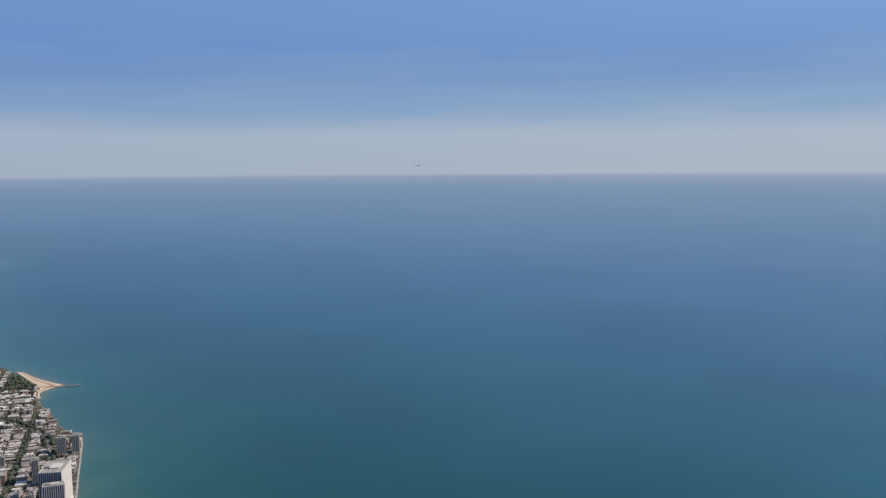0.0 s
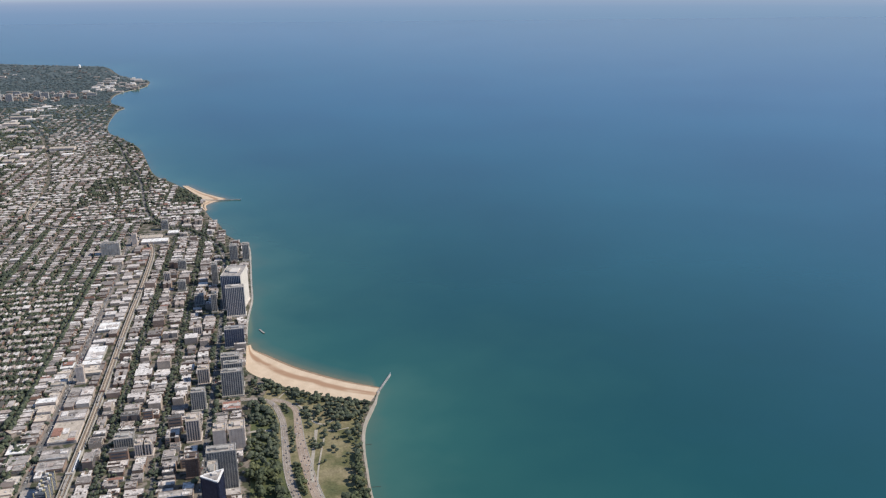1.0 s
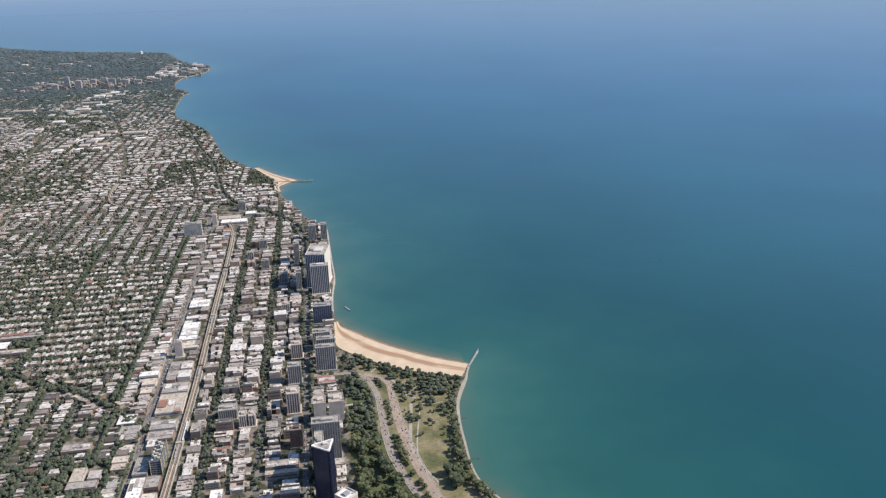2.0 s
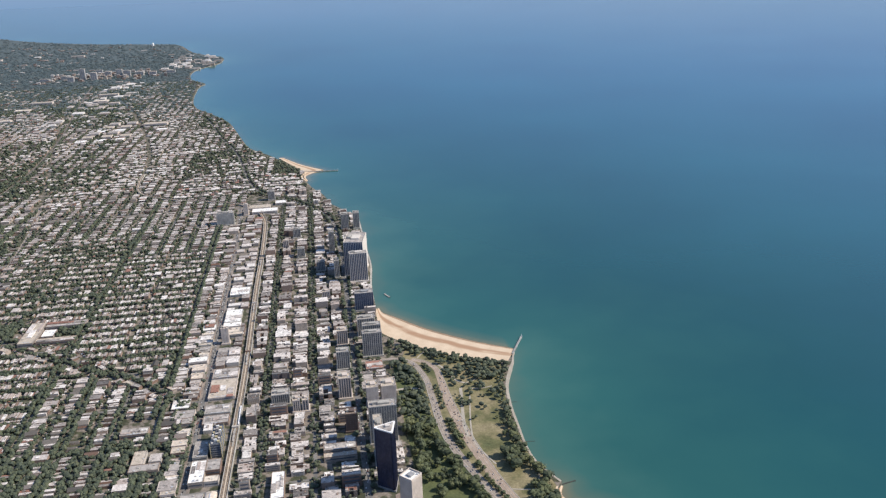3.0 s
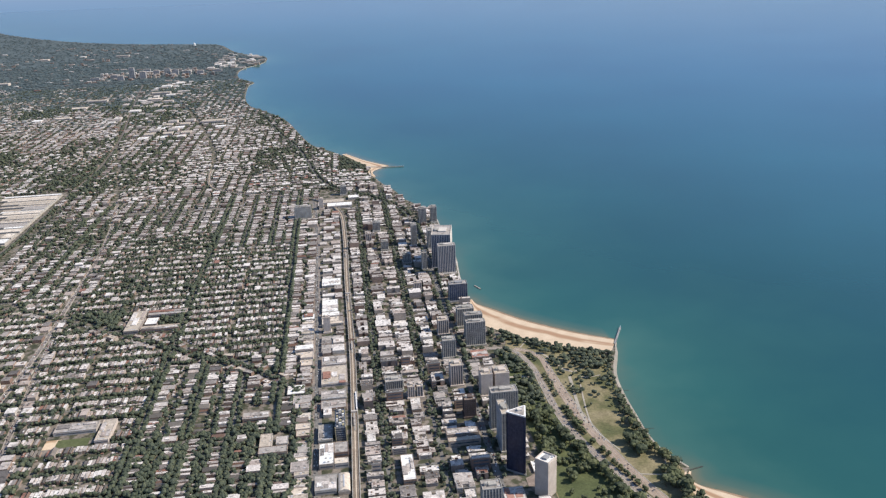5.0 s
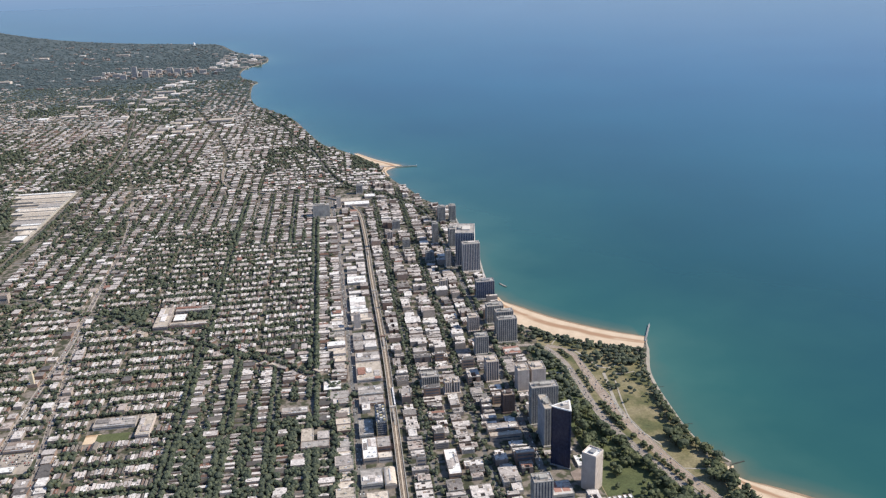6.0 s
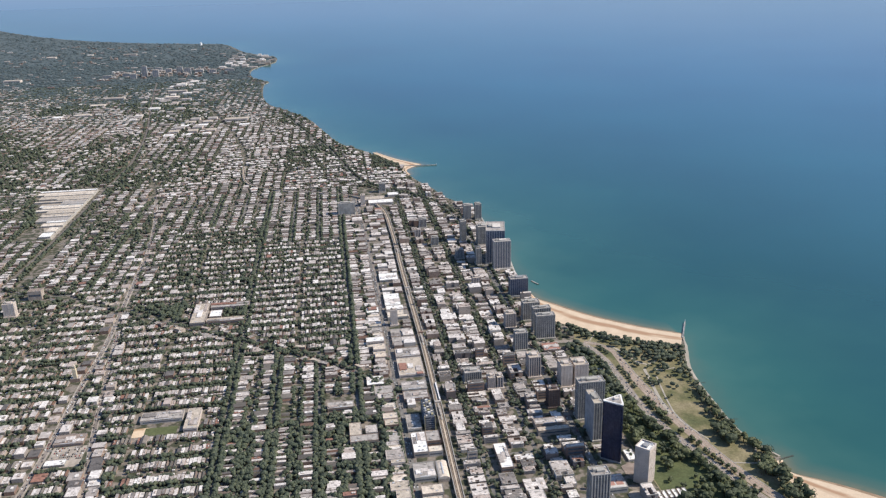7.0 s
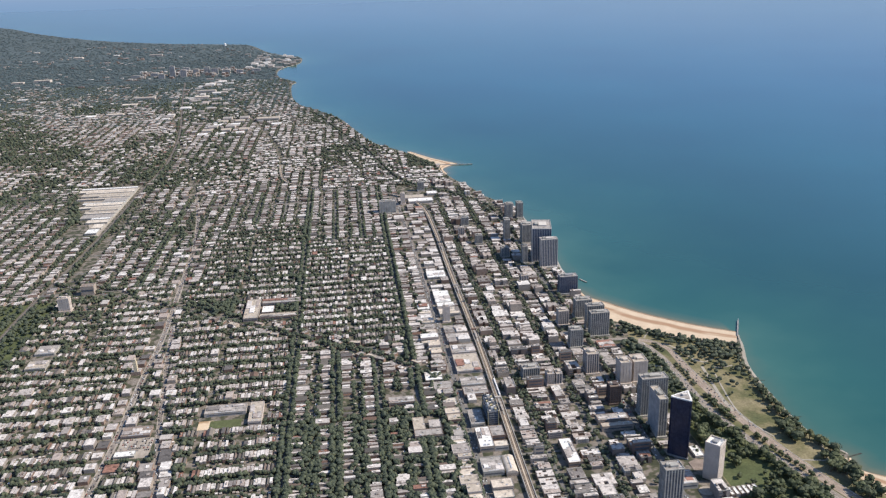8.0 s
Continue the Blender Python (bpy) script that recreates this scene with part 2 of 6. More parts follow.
M = {
    "roof_island": surface("flat_roof_membrane_mixed", ROOFS, 0.8, "island", fine=1.6, wear=0.4, constant=True, patched=0.5),
    "roof_object": surface("flat_roof_membrane", ROOFS, 0.8, "object", fine=1.6, wear=0.4, constant=True, patched=0.5),
    "brick_island": surface("brick_walls_mixed", BRICKS, 0.9, "island", fine=3.0, wear=0.45, constant=True),
    "brick_object": surface("brick_walls", BRICKS, 0.9, "object", fine=3.0, wear=0.45, constant=True),
    "pale_walls": surface("pale_walls_mixed", [(0.0, (0.30, 0.25, 0.21)), (0.4, (0.46, 0.41, 0.36)), (0.7, (0.60, 0.56, 0.51)), (1.0, (0.70, 0.68, 0.64))], 0.9, "island", fine=2.0, wear=0.2),
    "shingle": surface("asphalt_shingle", [(0.0, (0.06, 0.058, 0.056)), (0.3, (0.13, 0.12, 0.11)), (0.6, (0.21, 0.19, 0.17)), (0.85, (0.16, 0.09, 0.065)),
                                           (1.0, (0.27, 0.26, 0.25))], 0.9, "island", fine=3.0),
    "leaf_island": surface("foliage_mixed", LEAVES, 0.75, "island", fine=2.0, wear=0.5),
    "leaf_object": surface("foliage", [(p, (c[0] * 1.12, c[1] * 1.1, c[2] * 0.86)) for p, c in LEAVES], 0.75, "object", fine=2.0, wear=0.5),
    "bark": surface("bark", [(0.3, (0.09, 0.065, 0.045)), (0.7, (0.16, 0.12, 0.09))], 0.95, scale=3, fine=8),
    "concrete": surface("weathered_concrete", [(0.3, (0.36, 0.345, 0.315)), (0.7, (0.52, 0.50, 0.46))], 0.85, scale=0.3, fine=2.5),
    "pale_concrete": surface("pale_precast_concrete", [(0.3, (0.55, 0.51, 0.465)), (0.7, (0.66, 0.615, 0.565))], 0.8, scale=0.3, fine=2.5, wear=0.18),
    "rib_concrete": surface("warm_precast_ribs", [(0.3, (0.52, 0.455, 0.40)), (0.7, (0.63, 0.56, 0.50))], 0.85, scale=0.3, fine=2.5, wear=0.15),
    "pink_concrete": surface("warm_beige_concrete", [(0.3, (0.50, 0.43, 0.385)), (0.7, (0.62, 0.55, 0.49))], 0.85, scale=0.3, fine=2.5, wear=0.2),
    "grey_concrete": surface("grey_concrete", [(0.3, (0.25, 0.255, 0.27)), (0.7, (0.37, 0.375, 0.385))], 0.85, scale=0.3, fine=2.5, wear=0.25),
    "glazing": surface("dark_window_bands", [(0.3, (0.075, 0.088, 0.112)), (0.7, (0.145, 0.163, 0.195))], 0.25, scale=1.2, fine=5.0, wear=0.4),
    "blue_glazing": surface("blue_window_bands", [(0.3, (0.06, 0.082, 0.135)), (0.7, (0.12, 0.150, 0.220))], 0.25, scale=1.2, fine=5.0, wear=0.4),
    "black_glass": surface("bronze_black_glass", [(0.3, (0.026, 0.033, 0.066)), (0.7, (0.046, 0.055, 0.100))], 0.2, scale=0.8, fine=4.0, wear=0.3),
    "white_roof": surface("white_roof_membrane", [(0.3, (0.74, 0.73, 0.70)), (0.7, (0.84, 0.83, 0.81))], 0.7, scale=0.4, fine=2.0, wear=0.12, patched=0.4),
    "grey_roof": surface("grey_gravel_roof", [(0.3, (0.31, 0.283, 0.262)), (0.7, (0.47, 0.435, 0.405))], 0.9, scale=0.5, fine=3.0, wear=0.3, patched=0.4),
    "tan_roof": surface("tan_gravel_roof", [(0.3, (0.44, 0.38, 0.31)), (0.7, (0.57, 0.50, 0.42))], 0.9, scale=0.5, fine=3.0, wear=0.3, patched=0.4),
    "brown_roof": surface("brown_gravel_roof", [(0.3, (0.24, 0.19, 0.16)), (0.7, (0.34, 0.275, 0.235))], 0.9, scale=0.5, fine=2.5, wear=0.3),
    "cream_roof": surface("cream_roof_coating", [(0.3, (0.60, 0.51, 0.42)), (0.7, (0.73, 0.655, 0.56))], 0.85, scale=0.12, fine=1.0, wear=0.25, patched=0.4),
    "red_roof": surface("red_tile_roof", [(0.3, (0.34, 0.175, 0.135)), (0.7, (0.43, 0.24, 0.19))], 0.85, scale=0.8, fine=3.0),
    "metal": surface("painted_metal", [(0.3, (0.55, 0.56, 0.57)), (0.7, (0.70, 0.70, 0.71))], 0.4, scale=1, fine=5, wear=0.15, metal=0.3),
    "asphalt": surface("old_asphalt", [(0.3, (0.15, 0.145, 0.14)), (0.7, (0.24, 0.23, 0.215))], 0.92, scale=0.12, fine=1.2, wear=0.3),
    "street": surface("worn_city_street", [(0.3, (0.225, 0.195, 0.172)), (0.7, (0.33, 0.29, 0.258))], 0.92, scale=0.1, fine=0.9, wear=0.4),
    "lot": surface("pale_paved_lots", [(0.3, (0.33, 0.285, 0.24)), (0.7, (0.47, 0.415, 0.355))], 0.92, scale=0.12, fine=0.9, wear=0.3),
    "drive": surface("worn_highway_concrete", [(0.3, (0.32, 0.25, 0.2)), (0.7, (0.405, 0.327, 0.262))], 0.9, scale=0.15, fine=1.5, wear=0.22),
    "drive_grey": surface("worn_grey_highway", [(0.3, (0.26, 0.222, 0.190)), (0.7, (0.35, 0.303, 0.260))], 0.9, scale=0.15, fine=1.5, wear=0.22),
    "yellow_brick": surface("pale_yellow_brick", [(0.3, (0.56, 0.48, 0.34)), (0.7, (0.66, 0.58, 0.43))], 0.9, scale=0.6, fine=3.0, wear=0.2),
    "ballast": surface("tan_track_ballast", [(0.3, (0.50, 0.41, 0.31)), (0.7, (0.62, 0.53, 0.42))], 0.95, scale=0.3, fine=2.5, wear=0.3),
    "rail": surface("rusty_rails", [(0.3, (0.16, 0.11, 0.08)), (0.7, (0.25, 0.19, 0.14))], 0.6, scale=1, fine=4, metal=0.4),
    "dark_ballast": surface("dark_track_bed", [(0.3, (0.15, 0.14, 0.125)), (0.7, (0.22, 0.205, 0.185))], 0.95, scale=0.2, fine=2.0, wear=0.3),
    "sand": surface("beach_sand", [(0.40, (0.36, 0.235, 0.135)), (0.50, (0.62, 0.48, 0.33)), (0.7, (0.68, 0.54, 0.385))], 0.95, scale=0.09, fine=1.5, wear=0.12),
    "wet_sand": surface("wet_sand", [(0.3, (0.22, 0.15, 0.09)), (0.7, (0.36, 0.25, 0.155))], 0.6, scale=0.2, fine=1.2, wear=0.2),
    "path": surface("limestone_path", [(0.3, (0.34, 0.31, 0.26)), (0.7, (0.43, 0.39, 0.33))], 0.9, scale=0.2, fine=1.5, wear=0.2),
    "lawn": surface("park_lawn", [(0.25, (0.090, 0.105, 0.048)), (0.42, (0.145, 0.145, 0.068)), (0.52, (0.235, 0.208, 0.115)), (0.72, (0.32, 0.27, 0.17))], 0.95, scale=0.075, fine=1.2, wear=0.35),
    "green_lawn": surface("green_lawn", [(0.3, (0.076, 0.098, 0.042)), (0.7, (0.130, 0.147, 0.065))], 0.95, scale=0.08, fine=1.2, wear=0.35),
    "yard": surface("yards_and_alleys", [(0.30, (0.050, 0.060, 0.036)), (0.48, (0.090, 0.092, 0.058)), (0.53, (0.225, 0.195, 0.166)), (0.8, (0.32, 0.278, 0.240))], 0.95, scale=0.22, fine=1.0, wear=0.4),
    # foliage with bluish distance haze put into its base colour
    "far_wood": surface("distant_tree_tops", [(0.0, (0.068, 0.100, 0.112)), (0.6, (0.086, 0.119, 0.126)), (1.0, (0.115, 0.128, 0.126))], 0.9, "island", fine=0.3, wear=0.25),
    "dark_rock": surface("dark_wet_rock", [(0.3, (0.045, 0.050, 0.045)), (0.7, (0.085, 0.088, 0.075))], 0.7, scale=0.8, fine=3.0, wear=0.4),
    "dark_brick": surface("dark_brown_brick", [(0.3, (0.085, 0.065, 0.062)), (0.7, (0.14, 0.108, 0.10))], 0.9, scale=0.5, fine=3.0, wear=0.3),
    "yellow": surface("yellow_safety_netting", [(0.3, (0.46, 0.39, 0.22)), (0.7, (0.56, 0.49, 0.31))], 0.9, scale=0.8, fine=3),
    "pool": surface("pool_water", [(0.3, (0.10, 0.45, 0.48)), (0.7, (0.14, 0.55, 0.56))], 0.1, scale=2, fine=4, wear=0.1),
    "court": surface("red_court", [(0.3, (0.36, 0.19, 0.15)), (0.7, (0.44, 0.25, 0.20))], 0.9, scale=1, fine=3, wear=0.15),
    "car": surface("car_paint", [(0.0, (0.02, 0.02, 0.025)), (0.3, (0.35, 0.36, 0.37)), (0.55, (0.75, 0.75, 0.75)), (0.8, (0.12, 0.02, 0.02)), (0.9, (0.04, 0.07, 0.16))],
                   0.3, "object", fine=4, wear=0.1, constant=True),
    "car_island": surface("car_paint_mixed", [(0.0, (0.03, 0.03, 0.035)), (0.35, (0.16, 0.16, 0.17)), (0.6, (0.38, 0.38, 0.39)), (0.78, (0.70, 0.70, 0.70)), (0.9, (0.20, 0.04, 0.035))], 0.35, "island", fine=4, wear=0.1, constant=True),
    "umbrella": surface("white_metal", [(0.3, (0.72, 0.72, 0.74)), (0.7, (0.82, 0.82, 0.83))], 0.4, scale=0.5, fine=2, wear=0.08),
}


def lake_material():
    """Clear lake water: turquoise over the shallows along the shore, deep blue-green further out, then paler with
    painted distance haze, glossy.
    """
    m = bpy.data.materials.new("lake_water")
    m.use_nodes = True
    nt = m.node_tree
    b = nt.nodes["Principled BSDF"]
    off = nt.nodes.new("ShaderNodeAttribute")
    off.attribute_name = "offshore"
    wob = nt.nodes.new("ShaderNodeMath")
    wob.operation = "MULTIPLY_ADD"
    nt.links.new(noise_of(nt, 0.03, 4), wob.inputs[0])
    wob.inputs[1].default_value = 0.10
    nt.links.new(off.outputs["Fac"], wob.inputs[2])
    # the last stops grow paler and bluer: distance haze put into the colour
    col = ramp(nt, [(0.062, (0.062, 0.122, 0.102)), (0.10, (0.036, 0.114, 0.101)), (0.17, (0.018, 0.088, 0.085)), (0.30, (0.008, 0.065, 0.075)), (0.5, (0.010, 0.075, 0.105)),
                    (0.75, (0.019, 0.087, 0.134)), (1.0, (0.032, 0.096, 0.152))], wob.outputs[0])
    sand = nt.nodes.new("ShaderNodeAttribute")
    sand.attribute_name = "sandy"
    col = mixed(nt, "MIX", ramp(nt, [(0.35, (0.0, 0.0, 0.0)), (0.75, (0.25, 0.25, 0.25)), (1.0, (0.85, 0.85, 0.85))], sand.outputs["Fac"]), col, (0.165, 0.150, 0.098))
    patch = ramp(nt, [(0.3, (0.80, 0.83, 0.86)), (0.7, (1.14, 1.12, 1.09))], noise_of(nt, 0.004, 3))
    nt.links.new(mixed(nt, "MULTIPLY", 1.0, col, patch), b.inputs["Base Color"])
    b.inputs["Roughness"].default_value, b.inputs["IOR"].default_value = 0.16, 1.333
    bn = nt.nodes.new("ShaderNodeBump")
    bn.inputs["Strength"].default_value, bn.inputs["Distance"].default_value = 0.03, 0.5
    nt.links.new(noise_of(nt, 0.35, 4), bn.inputs["Height"])
    nt.links.new(bn.outputs[0], b.inputs["Normal"])
    return m


M["lake"] = lake_material()


def sand_material():
    """Dry pale sand with long damp brown streaks lying along the beach."""
    m = surface("streaked_beach_sand", [(0.3, (0.55, 0.430, 0.310)), (0.7, (0.62, 0.500, 0.370))], 0.95, scale=0.15, fine=1.5, wear=0.12)
    nt = m.node_tree
    b = nt.nodes["Principled BSDF"]
    base = b.inputs["Base Color"].links[0].from_socket
    al, ac, co, no = (nt.nodes.new(k) for k in ("ShaderNodeAttribute", "ShaderNodeAttribute", "ShaderNodeCombineXYZ", "ShaderNodeTexNoise"))
    al.attribute_name, ac.attribute_name = "along", "across"
    nt.links.new(al.outputs["Fac"], co.inputs[0])
    nt.links.new(ac.outputs["Fac"], co.inputs[1])
    no.inputs["Scale"].default_value, no.inputs["Detail"].default_value = 1.0, 4.0
    nt.links.new(co.outputs[0], no.inputs["Vector"])
    patches = ramp(nt, [(0.32, (0.0, 0.0, 0.0)), (0.48, (1.0, 1.0, 1.0))], no.outputs["Fac"])
    sway, bend = nt.nodes.new("ShaderNodeTexNoise"), nt.nodes.new("ShaderNodeMath")
    sway.noise_dimensions, bend.operation, bend.inputs[1].default_value = "1D", "MULTIPLY_ADD", 0.9
    sway.inputs["Scale"].default_value = 0.55
    nt.links.new(al.outputs["Fac"], sway.inputs["W"])
    nt.links.new(sway.outputs["Fac"], bend.inputs[0])
    nt.links.new(ac.outputs["Fac"], bend.inputs[2])
    level = nt.nodes.new("ShaderNodeMath")
    level.operation, level.inputs[1].default_value = "DIVIDE", 3.5
    nt.links.new(bend.outputs[0], level.inputs[0])
    band = ramp(nt, [(0.35, (0.0, 0.0, 0.0)), (0.41, (1.0, 1.0, 1.0)), (0.51, (1.0, 1.0, 1.0)), (0.58, (0.0, 0.0, 0.0))], level.outputs[0])
    streak = mixed(nt, "MULTIPLY", 1.0, patches, band)
    nt.links.new(mixed(nt, "MIX", streak, base, (0.34, 0.215, 0.135)), b.inputs["Base Color"])
    return m


M["sand_streaks"] = sand_material()


# ---- mesh tools ----
def mesh_of(name, verts, faces, mats, index=None):
    me = bpy.data.meshes.new(name)
    me.from_pydata([tuple(v) for v in verts], [], [tuple(f) for f in faces])
    for m in mats:
        me.materials.append(m)
    if index is not None:
        me.polygons.foreach_set("material_index", index)
    me.update()
    return me


def batch(name, verts, faces, mats, index, label, category):
    """Many like pieces as one object: verts (n, k, 3), faces of one piece, the material of each face."""
    verts = np.asarray(verts, dtype=np.float64)
    n, k, _ = verts.shape
    flat = verts.reshape(-1, 3)
    offs = (np.arange(n) * k)[:, None]
    size = sum(len(f) for f in faces)
    one = np.concatenate([np.array(f) for f in faces])
    all_loops = (offs + one[None, :]).ravel()
    one_start = np.cumsum([0] + [len(f) for f in faces])[:-1]
    all_start = ((np.arange(n) * size)[:, None] + one_start[None, :]).ravel()
    me = bpy.data.meshes.new(name)
    me.vertices.add(len(flat))
    me.vertices.foreach_set("co", flat.ravel())
    me.loops.add(len(all_loops))
    me.loops.foreach_set("vertex_index", all_loops.astype(np.int32))
    me.polygons.add(len(all_start))
    me.polygons.foreach_set("loop_start", all_start.astype(np.int32))
    me.polygons.foreach_set("material_index", np.tile(np.array(index, dtype=np.int32), n))
    for m in mats:
        me.materials.append(m)
    me.update(calc_edges=True)
    me.validate()
    me.shade_flat()
    return tagged(new(name, me), label, category, kind="stuff")


BOX_FACES = [(0, 1, 5, 4), (1, 2, 6, 5), (2, 3, 7, 6), (3, 0, 4, 7), (4, 5, 6, 7)]


def box_array(cx, cy, z0, lx, ly, h, turn=None):
    """Corner places of many boxes (n, 8, 3)."""
    cx, cy, lx, ly, h = (np.asarray(v, dtype=float) for v in (cx, cy, lx, ly, h))
    z0 = np.broadcast_to(np.asarray(z0, dtype=float), cx.shape)
    t = np.zeros_like(cx) if turn is None else np.asarray(turn, dtype=float)
    out = np.zeros((len(cx), 8, 3))
    for i, (sx, sy) in enumerate(((-1, -1), (1, -1), (1, 1), (-1, 1))):
        dx, dy = sx * lx / 2, sy * ly / 2
        for j, z in ((i, z0), (i + 4, z0 + h)):
            out[:, j, 0] = cx + dx * np.cos(t) - dy * np.sin(t)
            out[:, j, 1] = cy + dx * np.sin(t) + dy * np.cos(t)
            out[:, j, 2] = z
    return out


def box_mesh(name, lx, ly, h, mat, z0=0.0, x=0.0, y=0.0, bottom=True):
    v = box_array([x], [y], z0, [lx], [ly], [h])[0]
    return mesh_of(name, v, BOX_FACES + ([(3, 2, 1, 0)] if bottom else []), [mat])


def part(name, me, parent, at=(0, 0, 0), label=""):
    ob = new(name, me)
    ob.parent = parent
    ob.location = at
    if label:
        ob["label"] = label
    return ob


def thing(name, x, y, z=0.5, turn=0.0, label="", category="", group=""):
    ob = new(name)
    ob.empty_display_size = 0.5
    ob.matrix_basis = pose(x, y, z, 0, 0, turn)
    return tagged(ob, label, category, group)


def smooth_line(points, step=6):
    """A Catmull-Rom curve through control points."""
    p = [np.array(q, dtype=float) for q in points]
    p = [2 * p[0] - p[1]] + p + [2 * p[-1] - p[-2]]
    out = []
    for i in range(1, len(p) - 2):
        for s in range(step):
            t = s / step
            out.append(0.5 * ((2 * p[i]) + (p[i + 1] - p[i - 1]) * t + (2 * p[i - 1] - 5 * p[i] + 4 * p[i + 1] - p[i + 2]) * t * t
                              + (3 * p[i] - p[i - 1] - 3 * p[i + 1] + p[i + 2]) * t ** 3))
    out.append(p[-2])
    return np.array(out)


def prism(name, outline, z0, z1, mats, top=1):
    """A closed outline raised from z0 to z1: side material 0, top material given."""
    from mathutils.geometry import tessellate_polygon
    n = len(outline)
    v = [(x, y, z0) for x, y in outline] + [(x, y, z1) for x, y in outline]
    side = [(i, (i + 1) % n, n + (i + 1) % n, n + i) for i in range(n)]
    tris = [tuple(n + i for i in t) for t in tessellate_polygon([[Vector((x, y, 0)) for x, y in outline]])]
    bm = bmesh.new()
    vs = [bm.verts.new(c) for c in v]
    for f in side:
        bm.faces.new([vs[i] for i in f]).material_index = 0
    for f in tris:
        try:
            bm.faces.new([vs[i] for i in f]).material_index = top
        except ValueError:
            pass
    bmesh.ops.recalc_face_normals(bm, faces=bm.faces)
    me = bpy.data.meshes.new(name)
    bm.to_mesh(me)
    bm.free()
    for m in mats:
        me.materials.append(m)
    return me


def offset_line(line, d):
    line = np.asarray(line, dtype=float)
    g = np.gradient(line, axis=0)
    g /= np.linalg.norm(g, axis=1)[:, None] + 1e-9
    return line + np.stack([-g[:, 1], g[:, 0]], 1) * np.reshape(d, (-1, 1))


def ribbon(name, line, width, z, mat, thick=0.06, shift=0.0):
    """A strip of ground along a line, with a small thickness."""
    l, r = offset_line(line, width / 2 + shift), offset_line(line, -width / 2 + shift)
    n = len(l)
    v = [(*p, z) for p in l] + [(*p, z) for p in r] + [(*p, z - thick) for p in l] + [(*p, z - thick) for p in r]
    f = []
    for i in range(n - 1):
        f += [(n + i, n + i + 1, i + 1, i), (2 * n + i, i, i + 1, 2 * n + i + 1), (n + i, 3 * n + i, 3 * n + i + 1, n + i + 1)]
    return mesh_of(name, v, f, [mat])


def inside(px, py, poly):
    poly = np.asarray(poly)
    res = np.zeros(len(px), dtype=bool)
    x0, y0 = poly[-1]
    for x1, y1 in poly:
        c = ((y1 > py) != (y0 > py)) & (px < (x0 - x1) * (py - y1) / (y0 - y1 + 1e-12) + x1)
        res ^= c
        x0, y0 = x1, y1
    return res


def near_line(px, py, line, d):
    """Which points lie within d of a line."""
    res = np.zeros(len(px), dtype=bool)
    for (ax, ay), (bx, by) in zip(line[:-1], line[1:]):
        k = (px > min(ax, bx) - d) & (px < max(ax, bx) + d) & (py > min(ay, by) - d) & (py < max(ay, by) + d)
        if not k.any():
            continue
        ex, ey = bx - ax, by - ay
        t = np.clip(((px[k] - ax) * ex + (py[k] - ay) * ey) / (ex * ex + ey * ey + 1e-9), 0, 1)
        res[np.where(k)[0]] |= np.hypot(px[k] - ax - t * ex, py[k] - ay - t * ey) < d
    return res


# ---- water, land, beaches ----
GROUND = 0.5

SHORE_NORTH = [(-2500, 4900), (-1614, 3795), (-1327, 3341), (-1115, 3034), (-929, 2814), (-790, 2690), (-641, 2590), (-532, 2535), (-450, 2473), (-380, 2240),
               (-335, 2146), (-288, 2070), (-284, 1945), (-318, 1856), (-324, 1767), (-310, 1680), (-278, 1612), (-284, 1570), (-277, 1431),
               (-261, 1334), (-232, 1271), (-198, 1186), (-176, 1085), (-158, 1005), (-132, 955), (-109, 905), (-92, 866), (-92, 838), (-84, 797), (-74, 768), (-65, 724)]
SHORE_MIDDLE = [(-53, 703), (-45.4, 689), (-43.8, 646), (-43, 598), (-42.2, 562), (-44.6, 530), (-45.4, 506), (-45, 470), (-45, 447), (-34, 432), (-19, 417),
                (-8, 409), (7, 400), (19, 396.6), (24.4, 399)]
SHORE_SOUTH = [(23.4, 393.6), (19.2, 383.5), (13.6, 367), (11, 348), (10, 327), (9.5, 314), (10, 303), (12, 294), (15.4, 286), (17.2, 281), (14.4, 276.5), (13, 270), (14.5, 261), (19, 250), (28, 232), (42, 195), (66, 60), (96, -300)]
coast = np.concatenate([smooth_line(SHORE_NORTH, 6)[:-1], smooth_line(SHORE_MIDDLE, 4), smooth_line(SHORE_SOUTH, 5)])
BEACHES = [
    ([(-43.5, 484), (-41.5, 476), (-33.5, 466), (-19.5, 448), (-5.5, 434), (11, 420), (28, 408.5)], [(-46, 482), (-46, 462), (-45, 446), (-33, 430), (-18, 415), (-4, 405), (20, 393)],
     "wide pale sandy beach curving between towers and pier"),
    ([(-116, 940), (-98, 905), (-82, 882), (-72, 868), (-82, 858), (-90, 845), (-88, 825)], [(-121, 938), (-107, 902), (-98, 880), (-94, 868), (-94, 858), (-95, 842), (-90, 822)],
     "distant small sandy beach beside a long groyne"),
    ([(17.4, 279.6), (15.2, 274), (16.6, 270.4), (20, 267.3), (25, 263.8), (36, 255), (54, 238)], [(14.2, 279), (12.2, 274), (11.6, 268), (13, 260), (16, 252), (23, 238), (36, 214)],
     "sandy beach south of the stone groyne")]


